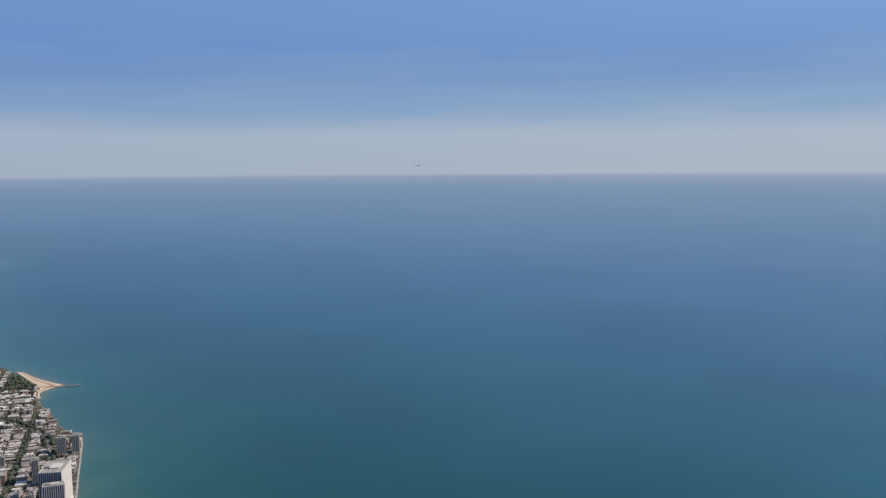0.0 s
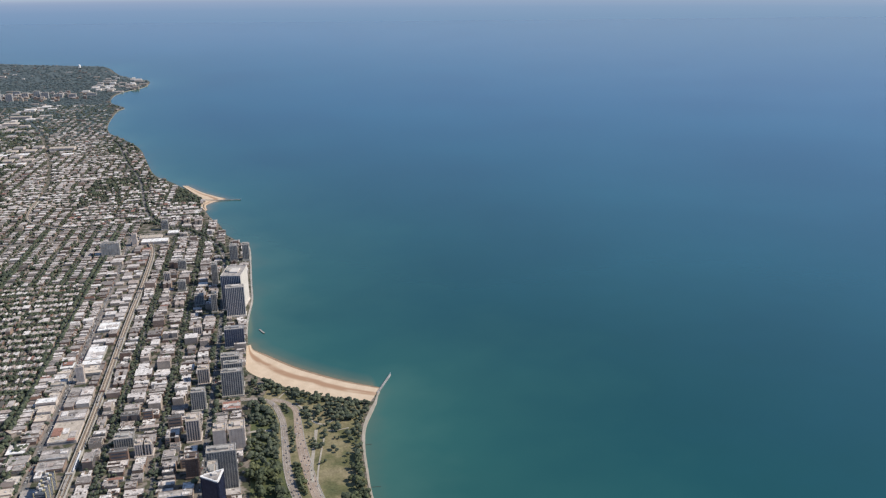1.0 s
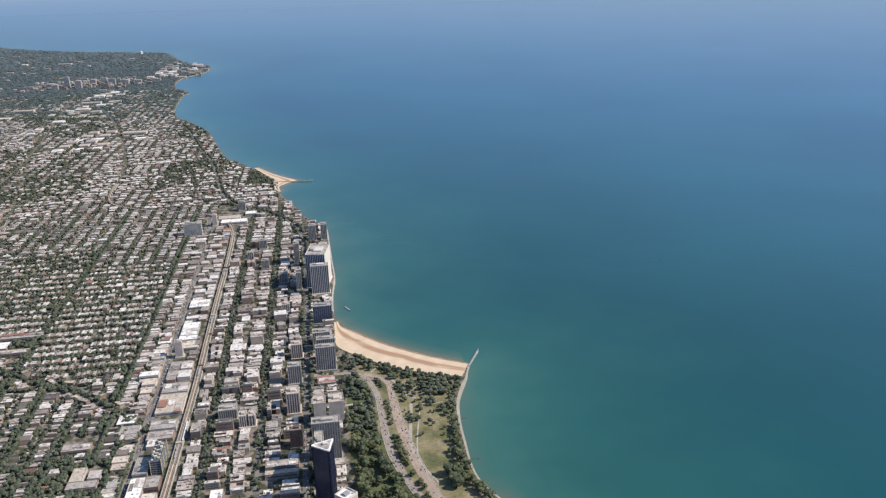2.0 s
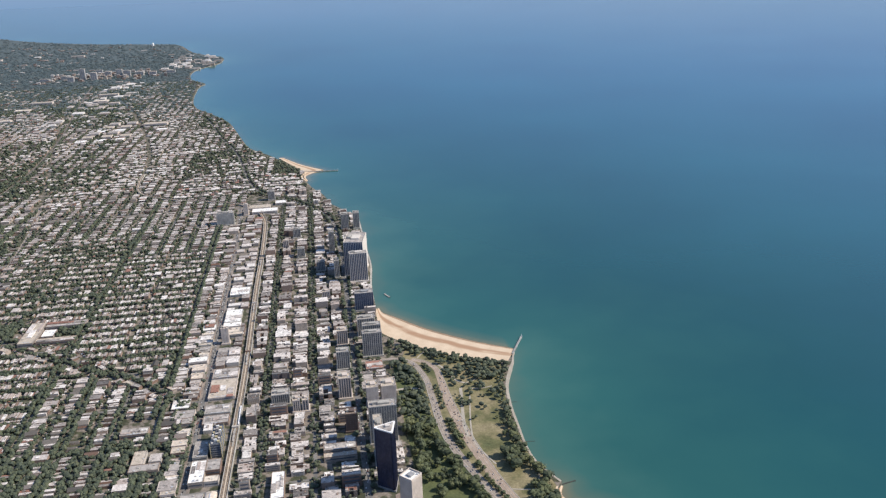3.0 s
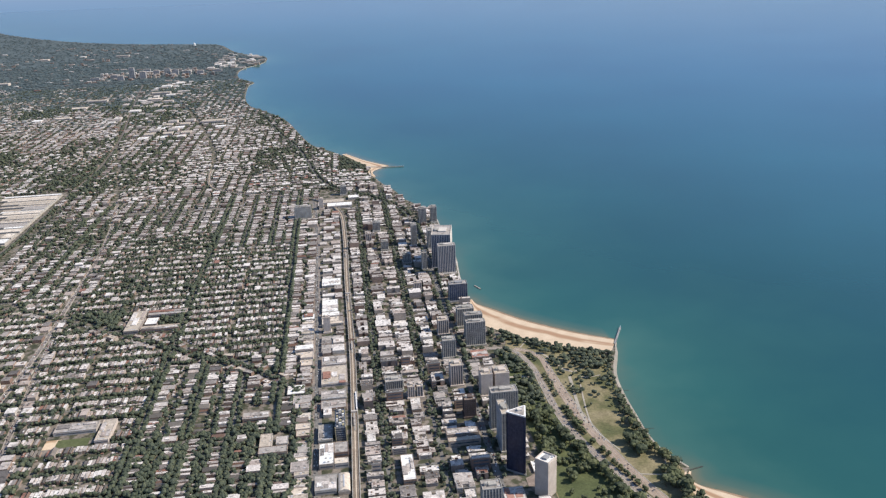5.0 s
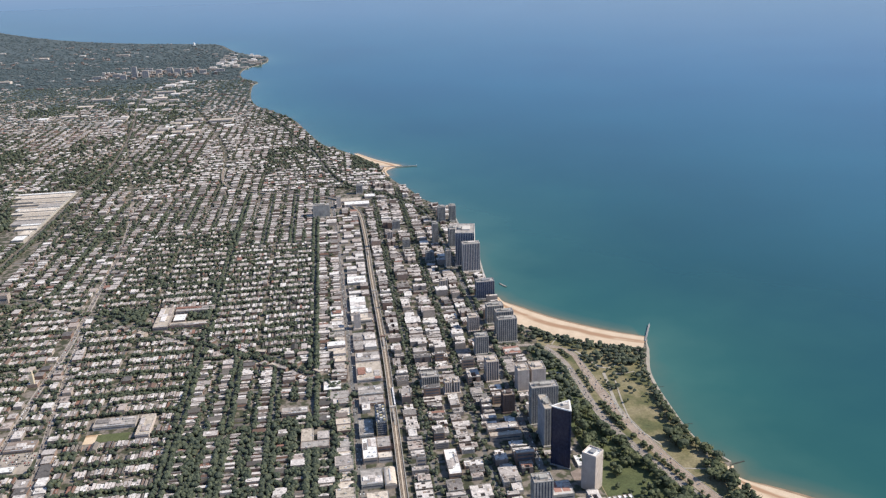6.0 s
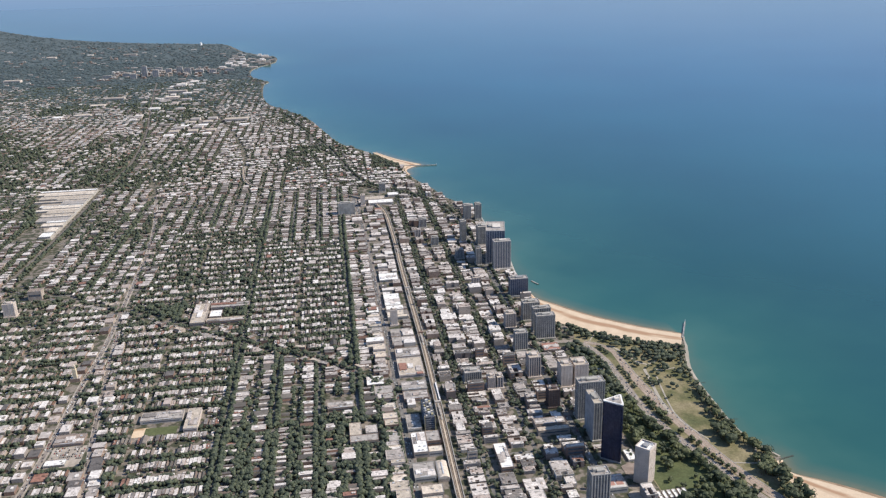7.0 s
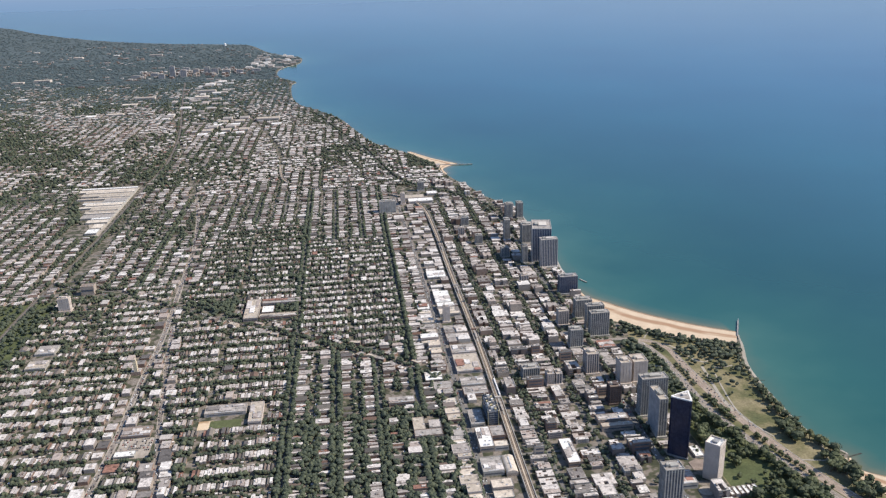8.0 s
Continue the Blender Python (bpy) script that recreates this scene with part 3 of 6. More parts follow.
def lake_mesh():
    """The lake's sheet, finer along the shore, with its distance from the shore (0 to 1) kept for the colour of the water."""
    gx = np.concatenate([[-7000, -4500, -3000], np.arange(-2400, -400, 100), np.arange(-400, -120, 8), np.arange(-120, 80, 4), np.arange(80, 260, 8), np.arange(260, 1200, 60), [1300, 1700, 2300, 3000, 4500, 7000]]).astype(float)
    gy = np.concatenate([[-3000, -1000, 0], np.arange(120, 232, 8), np.arange(232, 500, 4), np.arange(500, 1100, 8), np.arange(1100, 2700, 50), [2900, 3200, 3600, 4200, 5000, 7000]]).astype(float)
    X, Y = np.meshgrid(gx, gy)
    x, y = X.ravel(), Y.ravel()
    d = np.full(len(x), 1e9)
    for (ax, ay), (bx, by) in zip(coast[:-1], coast[1:]):
        ex, ey = bx - ax, by - ay
        t = np.clip(((x - ax) * ex + (y - ay) * ey) / (ex * ex + ey * ey + 1e-9), 0, 1)
        d = np.minimum(d, np.hypot(x - ax - t * ex, y - ay - t * ey))
    sandy = np.full(len(x), 1e9)
    for outer, _, _ in BEACHES:
        for (ax, ay), (bx, by) in zip(outer[:-1], outer[1:]):
            ex, ey = bx - ax, by - ay
            t = np.clip(((x - ax) * ex + (y - ay) * ey) / (ex * ex + ey * ey + 1e-9), 0, 1)
            sandy = np.minimum(sandy, np.hypot(x - ax - t * ex, y - ay - t * ey))
    nx, ny = len(gx), len(gy)
    f = [(j * nx + i, j * nx + i + 1, (j + 1) * nx + i + 1, (j + 1) * nx + i) for j in range(ny - 1) for i in range(nx - 1)]
    me = mesh_of("water", np.stack([x, y, 0 * x], 1), f, [M["lake"]])
    at = me.attributes.new("offshore", "FLOAT", "POINT")
    at.data.foreach_set("value", np.clip(d / 1500, 0, 1) ** 0.6)
    me.attributes.new("sandy", "FLOAT", "POINT").data.foreach_set("value", np.clip(1 - sandy / 20, 0, 1) * ~((y > 350) & (x > 27)))
    return me


water = tagged(new("water", lake_mesh()),
               "wide calm blue-green lake reaching to the hazy horizon", "lake", kind="structure")
LAND = np.concatenate([coast, [(120, -2500), (-6500, -2500), (-6500, 4900)]])
land = tagged(new("ground", prism("ground", LAND[::-1], -1.0, GROUND, [M["concrete"], M["yard"]])),
              "flat city ground of yards, grass and paved lots", "ground", kind="structure")


def beach(outer, inner, label):
    """A sloping strip of sand from a wet edge in the water up to the land."""
    o, i = smooth_line(outer, 8), smooth_line(inner, 8)
    k = np.linspace(0, 1, 60)
    o = np.stack([np.interp(k, np.linspace(0, 1, len(o)), o[:, j]) for j in (0, 1)], 1)
    i = np.stack([np.interp(k, np.linspace(0, 1, len(i)), i[:, j]) for j in (0, 1)], 1)
    rows = [(-0.16, -0.12), (0.0, 0.015), (0.07, 0.16), (0.25, 0.28), (0.5, 0.42), (0.75, 0.52), (1.0, GROUND + 0.08)]
    v, f, mi = [], [], []
    for s, z in rows:
        v += [(*(o[j] + (i[j] - o[j]) * s), z) for j in range(60)]
    for r in range(len(rows) - 1):
        for j in range(59):
            f.append((r * 60 + j, r * 60 + j + 1, r * 60 + 60 + j + 1, r * 60 + 60 + j))
            mi.append(0 if r < 2 else 1)
    bm = bmesh.new()
    me = mesh_of("beach", v, f, [M["wet_sand"], M["sand_streaks"]], mi)
    bm.from_mesh(me)
    bmesh.ops.recalc_face_normals(bm, faces=bm.faces)
    if sum(q.normal.z for q in bm.faces) < 0:
        bmesh.ops.reverse_faces(bm, faces=bm.faces)
    bm.to_mesh(me)
    bm.free()
    run = np.concatenate([[0], np.cumsum(np.linalg.norm(np.diff(o, axis=0), axis=1))])
    for key, values in (("along", np.tile(run / 24, len(rows))), ("across", np.repeat([s * 2.6 for s, _ in rows], 60))):
        me.attributes.new(key, "FLOAT", "POINT").data.foreach_set("value", values)
    return tagged(new("beach", me), label, "beach", kind="structure")


for outer, inner, label in BEACHES:
    beach(outer, inner, label)


def pier(points, width, label, z=0.75, mat="concrete", beacon=True):
    """A low concrete pier with a raised kerb on each side and a small beacon at its end."""
    base = thing("pier", points[0][0], points[0][1], 0, label=label, category="pier")
    line = np.array(points, dtype=float) - np.array(points[0])
    part("deck", ribbon("pier_deck", line, width, z, M[mat], thick=1.6), base)
    for s in (-1, 1):
        part("kerb", ribbon("pier_kerb", offset_line(line, s * width * 0.42), width * 0.14, z + 0.12 if beacon else z + 0.03, M["concrete" if beacon else mat], thick=0.2), base)
    if not beacon:
        return base
    bm = bmesh.new()
    bmesh.ops.create_cone(bm, cap_ends=True, segments=8, radius1=0.16, radius2=0.1, depth=1.2, matrix=Matrix.Translation((line[-1][0], line[-1][1], z + 0.6)))
    me = bpy.data.meshes.new("beacon")
    bm.to_mesh(me)
    bm.free()
    me.materials.append(M["umbrella"])
    part("beacon", me, base)
    return base


pier([(25, 402), (30, 412), (35.3, 422.5)], 0.75, "long grey concrete pier at the end of the beach", mat="grey_concrete")
pier([(-98, 868), (-78, 862), (-56, 860)], 1.3, "distant concrete groyne beyond the far beach")
pier([(16, 280.2), (20, 281.2), (23.6, 282)], 0.6, "short dark stone groyne beside the southern beach", z=0.16, mat="dark_rock", beacon=False)
pier([(11.2, 351.2), (13.5, 351.2), (15.2, 350.9)], 0.35, "low rocky spit awash beside the park shore", z=0.03, mat="dark_rock", beacon=False)
pier([(9.8, 315.3), (12.5, 315.1), (14.6, 314.8)], 0.35, "low rocky spit awash beside the park shore", z=0.03, mat="dark_rock", beacon=False)
pier([(-38.0, 507), (-36.6, 503.5), (-35.0, 500)], 0.8, "short detached breakwater standing in the shallow water", z=0.5, beacon=False)
wall_line = np.concatenate([[(26.2, 403.4), (24.9, 400.4), (24.0, 397)], coast[(coast[:, 1] < 392) & (coast[:, 1] > 281) & (coast[:, 0] > 5)]])
seawall = tagged(new("seawall", ribbon("seawall", wall_line, np.interp(wall_line[:, 1], [300, 350, 384, 397], [0.9, 1.3, 2.1, 0.9]), GROUND + 0.12, M["path"], thick=1.0)),
                 "pale stepped limestone sea wall along the park shore", "sea wall", kind="structure")

bank = coast[(coast[:, 1] > 488) & (coast[:, 1] < 700)]
tagged(new("seawall", ribbon("seawall", offset_line(bank, -0.7), 1.1, GROUND + 0.2, M["concrete"], thick=1.2)), "pale concrete sea wall below the lakeside towers", "sea wall", kind="structure")

# ---- roads and railways ----
def line_of(points, step=5):
    return smooth_line(points, step) if len(points) > 2 else np.array(points, dtype=float)


DIAGONAL_AVENUE = line_of([(-310, 230), (-307.5, 304), (-306.3, 350), (-307.4, 403), (-306.5, 459), (-311, 553), (-316, 642), (-333, 763), (-372, 938), (-420, 1150), (-470, 1400)])
SHOPPING_STREET = line_of([(-262, 200), (-275, 275), (-281.5, 312), (-285, 334), (-288.8, 359), (-293.5, 394), (-299, 435), (-303.5, 476)])
TREED_DIAGONAL = line_of([(-143, 372), (-165, 398), (-190, 422), (-206, 430), (-229, 449), (-264, 473), (-308, 508), (-345, 530), (-392, 560)])
COMMUTER_LINE = line_of([(-404, 380), (-404, 473), (-404, 511), (-401, 570), (-397, 673), (-396, 798), (-394, 943), (-410, 1115), (-439, 1304), (-470, 1500), (-493, 1660)])
ELEVATED = line_of([(-125.4, 200), (-124.9, 274), (-123.9, 337), (-123.0, 400), (-123.0, 446), (-123.6, 539), (-123.3, 632), (-127, 705), (-147, 748), (-179, 768), (-223, 790), (-252, 820), (-262, 870), (-268, 960), (-300, 1120), (-380, 1400), (-480, 1650)])
RAILSIDE_AVENUE = line_of([(-142, 200), (-142, 329), (-142.5, 388), (-143, 450), (-145, 565), (-147, 690), (-150, 742)])
LAKESIDE_AVENUE = line_of([(-64, 200), (-64, 330), (-63, 470), (-64, 600), (-70, 690), (-98, 745), (-128, 780), (-147, 832), (-172, 981), (-199, 1079), (-231, 1219), (-262, 1290)])
WATERSIDE_ROAD = line_of([(-150, 742), (-200, 745), (-262, 740), (-330, 742), (-397, 735)])
DRIVE_WEST = line_of([(8, 215), (-2.5, 250), (-8.6, 268), (-11.4, 276.5), (-15.2, 288), (-18.9, 300.6), (-22.0, 312), (-24.6, 325), (-25.8, 339), (-26.0, 352), (-26.2, 366), (-26.8, 384), (-31, 402), (-38, 409), (-50, 411.5), (-64, 412)])
DRIVE_EAST = line_of([(16, 215), (3, 250), (-3.4, 268), (-6.1, 277), (-9.4, 290), (-12.2, 305), (-14.2, 316), (-15.8, 327), (-17.4, 342), (-18.6, 357), (-19.2, 370), (-19.4, 385), (-20.4, 395), (-25.5, 403), (-32, 407.6)])


def drive_width(line):
    """The carriageways widen from two lanes in the north; the northbound one is the broader."""
    return np.interp(line[:, 1], [345, 372, 392], [4.9, 4.2, 3.0] if line is DRIVE_EAST else [3.6, 3.2, 2.9])


LINKS = [line_of([(-19.4, 400.6), (-14.9, 391.3), (-11.5, 379), (-7, 374.5)]), line_of([(-10.5, 370), (-11.8, 359), (-13.8, 345), (-14.9, 334), (-15.1, 324)]),
         line_of([(-44, 375), (-39, 375.4), (-31, 374)]), line_of([(-7, 374.5), (-0.8, 378.2), (3.6, 387), (4.7, 393.7), (2.3, 399.5)]),
         line_of([(-6.2, 368.7), (-0.5, 367.4), (5.9, 368.5)]), line_of([(-7.2, 361), (-9.8, 347), (-12.3, 331), (-12.9, 319), (-10.3, 309), (-7, 300)]),
         line_of([(-4.3, 281), (0.7, 279.8), (6.3, 279.5), (8.9, 287), (10.6, 291)]), line_of([(-28.3, 408.6), (-25.1, 413.4), (-21.5, 418)])]


def road(name, line, width, mat, label, category="road", z=0.06, shift=0.0):
    return tagged(new(name, ribbon(name, line, width, GROUND + z, M[mat], thick=0.1, shift=shift)), label, category, kind="structure")


for l, w, kind_ in ((DIAGONAL_AVENUE[DIAGONAL_AVENUE[:, 1] < 800], 3.4, "lot"), (RAILSIDE_AVENUE, 5.0, "street"), (SHOPPING_STREET, 2.8, "lot")):
    tagged(new("pavement", ribbon("pavement", l, w, GROUND + 0.025, M[kind_], thick=0.1)), "pale paved lots beside the shopping street", "pavement", kind="structure")
road("road", DIAGONAL_AVENUE[DIAGONAL_AVENUE[:, 1] < 800], 1.7, "street", "wide worn commercial street running through the district")
road("road", SHOPPING_STREET, 1.6, "street", "straight shopping street meeting the diagonal avenue", z=0.065)
road("road", TREED_DIAGONAL, 2.2, "asphalt", "diagonal tree-lined street cutting across the grid", z=0.08)
road("road", RAILSIDE_AVENUE, 2.0, "asphalt", "straight commercial avenue beside the elevated railway")
road("road", LAKESIDE_AVENUE, 3.0, "asphalt", "lakeside avenue lined with apartment towers", z=0.07)
road("road", WATERSIDE_ROAD, 1.8, "street", "pale curving cross street", z=0.09)
road("road", DRIVE_EAST, drive_width(DRIVE_EAST), "drive", "northbound lanes of the curving lakeside drive", z=0.10)
road("road", DRIVE_WEST, drive_width(DRIVE_WEST), "drive_grey", "southbound lanes of the curving lakeside drive", z=0.12)
for k, l in enumerate(LINKS):
    road("path", l, {0: 1.3, 1: 1.6, 2: 1.6}.get(k, 0.75), "path", "narrow pale path through the lakeside park", "path", z=0.14)
for l in (DRIVE_EAST, DRIVE_WEST):
    for s in (-0.17, 0.17):
        tagged(new("trim", ribbon("trim", offset_line(l, s * drive_width(l)), 0.07, GROUND + 0.18, M["pale_concrete"], thick=0.05)), "thin white lane line on the lakeside drive", "lane marking", kind="structure")
for l, s in ((DRIVE_EAST, -0.52), (DRIVE_WEST, 0.52)):
    tagged(new("kerb", ribbon("kerb", offset_line(l, s * drive_width(l)), 0.25, GROUND + 0.2, M["concrete"], thick=0.2)), "concrete kerb beside the lakeside drive", "kerb", kind="structure")

# elevated railway on its embankment: body, walls, two double tracks
NORTH_BEND = ELEVATED[ELEVATED[:, 1] < 900]
railway = thing("elevated_railway", -126, 274, 0, label="long tan elevated railway embankment with two pairs of tracks", category="railway")
rel = NORTH_BEND - np.array([-126, 274])
part("embankment", ribbon("embankment", rel, 3.0, GROUND + 1.15, M["ballast"], thick=1.2), railway)
for s in (-1.55, 1.55):
    part("retaining_wall", ribbon("retaining_wall", offset_line(rel, s), 0.3, GROUND + 1.45, M["concrete"], thick=1.5), railway, label="pale concrete retaining wall")
for s in (-1.1, -0.56, 0.56, 1.1):
    part("track", ribbon("track", offset_line(rel, s), 0.34, GROUND + 1.22, M["rail"], thick=0.07), railway, label="rust-brown railway track")
commuter = thing("railway_line", -404, 380, 0, label="straight dark railway embankment with gravel bed", category="railway")
rel = COMMUTER_LINE - np.array([-404, 380])
part("embankment", ribbon("embankment", rel, 2.7, GROUND + 0.7, M["dark_ballast"], thick=0.8), commuter)
for s in (-0.8, 0.8):
    part("track", ribbon("track", offset_line(rel, s), 0.35, GROUND + 0.8, M["rail"], thick=0.1), commuter)


def station(y, length):
    st = thing("railway_station", float(np.interp(y, ELEVATED[:60, 1], ELEVATED[:60, 0])), y, GROUND + 1.15, label="dark canopied platform on the elevated railway", category="station")
    part("platform", box_mesh("platform", 0.8, length, 0.16, M["concrete"]), st)
    part("canopy", box_mesh("canopy", 1.0, length * 0.55, 0.08, M["grey_roof"], z0=0.75), st)
    for s in (-1, 0, 1):
        part("post", box_mesh("post", 0.1, 0.1, 0.6, M["rail"], z0=0.16, y=s * length * 0.22), st)
    part("head_house", box_mesh("head_house", 3.2, 1.2, 0.9, M["brick_object"], z0=0.0, y=length * 0.5 + 0.8), st)


for y, n in ((345, 16), (427, 16), (500, 14), (585, 14)):
    station(y, n)
train = thing("train", -122.4, 357, GROUND + 1.24, label="silver elevated train standing on the tracks", category="train")
for k in range(6):
    car = part("carriage", box_mesh("carriage", 0.56, 2.75, 0.62, M["umbrella"], z0=0.08), train, (0, k * 2.95, 0))
    part("window_strip", box_mesh("window_strip", 0.58, 2.4, 0.16, M["glazing"], z0=0.36), car)
    part("bogie", box_mesh("bogie", 0.4, 2.2, 0.08, M["rail"]), car)

# ---- the plan of the city ----
PARK = [(-43.5, 215), (-43.5, 408), (-40, 440), (40, 430), (60, 215)]
NS_WEST = [-385, -362, -340, -318, -296, -272, -249, -227, -204, -182, -163, -143]
BIG = [(-142.5, -127, 524, 538), (-143, -129, 478, 500), (-158, -148, 377, 388), (-140.5, -126, 383, 416), (-140.5, -126, 358, 377),
       (-142.5, -126, 289, 327), (-105, -98.5, 291, 311), (-262, -226, 474, 506), (-271, -238, 347, 371), (-306, -287, 328, 360),
       (-456, -398, 738, 845), (-430, -398, 672, 738), (-142, -112, 714, 752), (-58, -47, 397, 409), (-169, -154, 323, 342), (-179, -164, 355, 371),
       (-83, -66, 315, 329), (-70, -52, 258, 287), (-430, -388, 436, 530), (-300, -268, 488, 512), (-141.5, -126, 329, 349),
       (-377, -362, 426, 460), (-377, -365, 538, 548), (-122, -97, 858, 930)]
GREENS = [(-262, -226, 474, 506), (-430, -388, 436, 530), (-300, -268, 488, 512), (-122, -97, 858, 930)]   # open ground where trees may stand
TOWERS = [
    # x west, x east, y south, depth, height, look
    (-60.2, -47.5, 326.4, 6.0, 19.6, "grid"), (-59.0, -55.0, 307.5, 12.8, 19.5, "slab"), (-59.5, -53.6, 358.0, 8.0, 12.2, "plain"),
    (-52.2, -44.8, 359.0, 9.0, 11.6, "plain"), (-73.0, -66.6, 371.5, 8.0, 11.6, "beige"), (-73.0, -65.8, 403.4, 6.0, 10.8, "grey"),
    (-57.8, -46.8, 415.6, 5.0, 14.6, "grey"), (-57.0, -46.6, 426.0, 5.0, 14.6, "grey"), (-59.2, -49.0, 442.2, 6.5, 11.6, "grey"),
    (-58.6, -46.8, 481.0, 6.0, 12.2, "blue"), (-59.0, -46.8, 532.2, 6.0, 20.8, "white"), (-60.2, -46.6, 544.0, 22.0, 25.0, "white", -11),
    (-60.4, -51.3, 587.0, 9.0, 14.6, "grey"), (-60.5, -54.4, 651.0, 7.0, 13.4, "grey"), (-50.5, -45.4, 652.5, 7.0, 13.4, "grey"),
    (-71.9, -67.6, 598.5, 7.0, 16.2, "grey"), (-69.6, -66.0, 543.2, 6.0, 12.8, "grey"), (-71.8, -65.5, 434.0, 6.5, 9.1, "beige"),
    (-139.0, -134.8, 451.0, 3.6, 10.0, "plain"), (-165.4, -150.7, 690.0, 6.0, 11.0, "plaingrey"), (-381.6, -374.5, 512.0, 5.0, 9.0, "plain"),
    (-107.0, -98.0, 372.2, 6.5, 5.8, "grey"), (-96.2, -92.6, 363.2, 6.0, 6.6, "beige"), (-91.6, -88.4, 363.2, 6.0, 6.4, "beige"), (-71.0, -65.2, 339.5, 6.0, 9.6, "dark"),
    (-76.8, -69.2, 255.3, 6.0, 19.6, "grey"), (-107.0, -102.6, 607.0, 4.0, 9.2, "beige"),
    (-100.0, -94.0, 640.0, 5.0, 7.5, "grey"), (-96.0, -90.5, 592.0, 5.0, 7.0, "grey"), (-144.6, -140.6, 716.0, 5.0, 10.0, "plain"),
    (-82.0, -76.0, 560.0, 5.0, 6.8, "grey"), (-79.0, -74.0, 505.0, 5.5, 5.6, "beige"), (-125.0, -119.0, 760.0, 6.0, 8.5, "grey"),
    (-541, -531, 1768, 9, 22.0, "grey"), (-519, -507, 1760, 9, 14.5, "beige"), (-476, -464, 1792, 9, 15.0, "plaingrey"), (-460, -447, 1787, 9, 12.5, "grey"),
    (-500, -488, 1800, 9, 11.0, "beige"), (-560, -548, 1745, 9, 9.5, "grey"), (-440, -424, 1800, 9, 7.0, "grey"), (-410, -396, 1790, 9, 7.5, "beige"),
    (-585, -570, 1790, 9, 6.5, "grey"), (-620, -602, 1770, 9, 5.5, "grey"), (-530, -516, 1850, 9, 9.0, "grey"), (-380, -362, 1815, 9, 5.0, "grey"),
]
for x0, x1, y0, d, hh, *_ in TOWERS:
    BIG.append((x0 - 1.0, x1 + 1.0, y0 - 2.2, y0 + d + 1.0))
BIG += [(-61, -49, 287, 299), (-54, -42, 268, 284)]
FAST = [(DIAGONAL_AVENUE, 1.7), (SHOPPING_STREET, 1.4), (TREED_DIAGONAL, 5.8), (COMMUTER_LINE, 2.5), (ELEVATED, 2.5), (RAILSIDE_AVENUE, 2.1), (LAKESIDE_AVENUE, 2.4), (WATERSIDE_ROAD, 2.2)]
rng = np.random.default_rng(7)


def free(px, py, margin=0.0, roads=1.0, big=True):
    """Which places are open building land, clear of water, main roads, parks and large buildings."""
    ok = inside(px, py, LAND) & ~near_line(px, py, coast, 2.6) & ~inside(px, py, PARK)
    ok &= (px > -250 - 0.50 * py) & (py > 205)
    for l, d in FAST:
        ok &= ~near_line(px, py, l, d * roads + margin)
    if big:
        for x0, x1, y0, y1 in BIG:
            ok &= ~((px > x0 - margin) & (px < x1 + margin) & (py > y0 - margin) & (py < y1 + margin))
    return ok


houses, garages, tree_spots = [], [], []   # house: x, y, size along x, size along y, height, gabled


def fill_block(lo, hi, start, stop, ns, leafy, big_share, detail=1.0):
    """Lots on both sides of a block between two streets (at lo and hi) from one cross street to the next."""
    for side in (0, 1):
        u = start + 2.0
        edge = lo if side == 0 else hi
        sgn = 1 if side == 0 else -1
        while u < stop - 2.2:
            if rng.random() < big_share:
                w, dep, hh = rng.uniform(2.6, 5.0), rng.uniform(5.0, 7.2), rng.uniform(1.7, 2.5)
            else:
                w, dep, hh = rng.uniform(1.4, 1.95) * detail, rng.uniform(3.6, 5.4), rng.uniform(1.1, 2.0)
            back = rng.uniform(2.6, 3.3)
            v = edge + sgn * (back + dep / 2)
            c = u + w / 2
            if rng.random() < (0.62 if leafy > 0.9 else 0.94):
                wide = max(w - rng.uniform(0.1, 0.32), 0.9)
                gab = rng.random() < 0.3 * leafy
                houses.append((v, c, dep, wide, hh, gab) if ns else (c, v, wide, dep, hh, gab))
            if rng.random() < 0.5 and detail == 1.0:
                gv = (lo + hi) / 2 - sgn * rng.uniform(1.2, 1.7)
                garages.append((gv, c, 1.1, 1.2, 0.65) if ns else (c, gv, 1.2, 1.1, 0.65))
            if rng.random() < 0.18 + 0.82 * leafy:
                tv = edge + sgn * (back + dep + rng.uniform(0.6, 1.8))
                tree_spots.append((tv, c, rng.uniform(0.8, 1.5)) if ns else (c, tv, rng.uniform(0.7, 1.3)))
            u += w
        u = start + 1.2
        lush = min(1.0, max(0.05, (0.22 if ns else 0.42) + 0.85 * leafy + rng.uniform(-0.3, 0.25)))
        while u < stop - 1.0:
            if rng.random() < lush:
                tv = edge + sgn * rng.uniform(1.2, 2.3)
                tree_spots.append((tv, u, rng.uniform(0.85, 1.5)) if ns else (u, tv, rng.uniform(0.9, 1.55)))
            u += rng.uniform(1.4, 2.3) * detail


def leafiness(x, y, mean):
    """Leafy and built-up quarters change over some hundred metres."""
    return min(1.0, max(0.05, mean + (0.75 if y < 785 else 1.15) * noise.noise(Vector((x / 75, y / 95, 3.7)))))


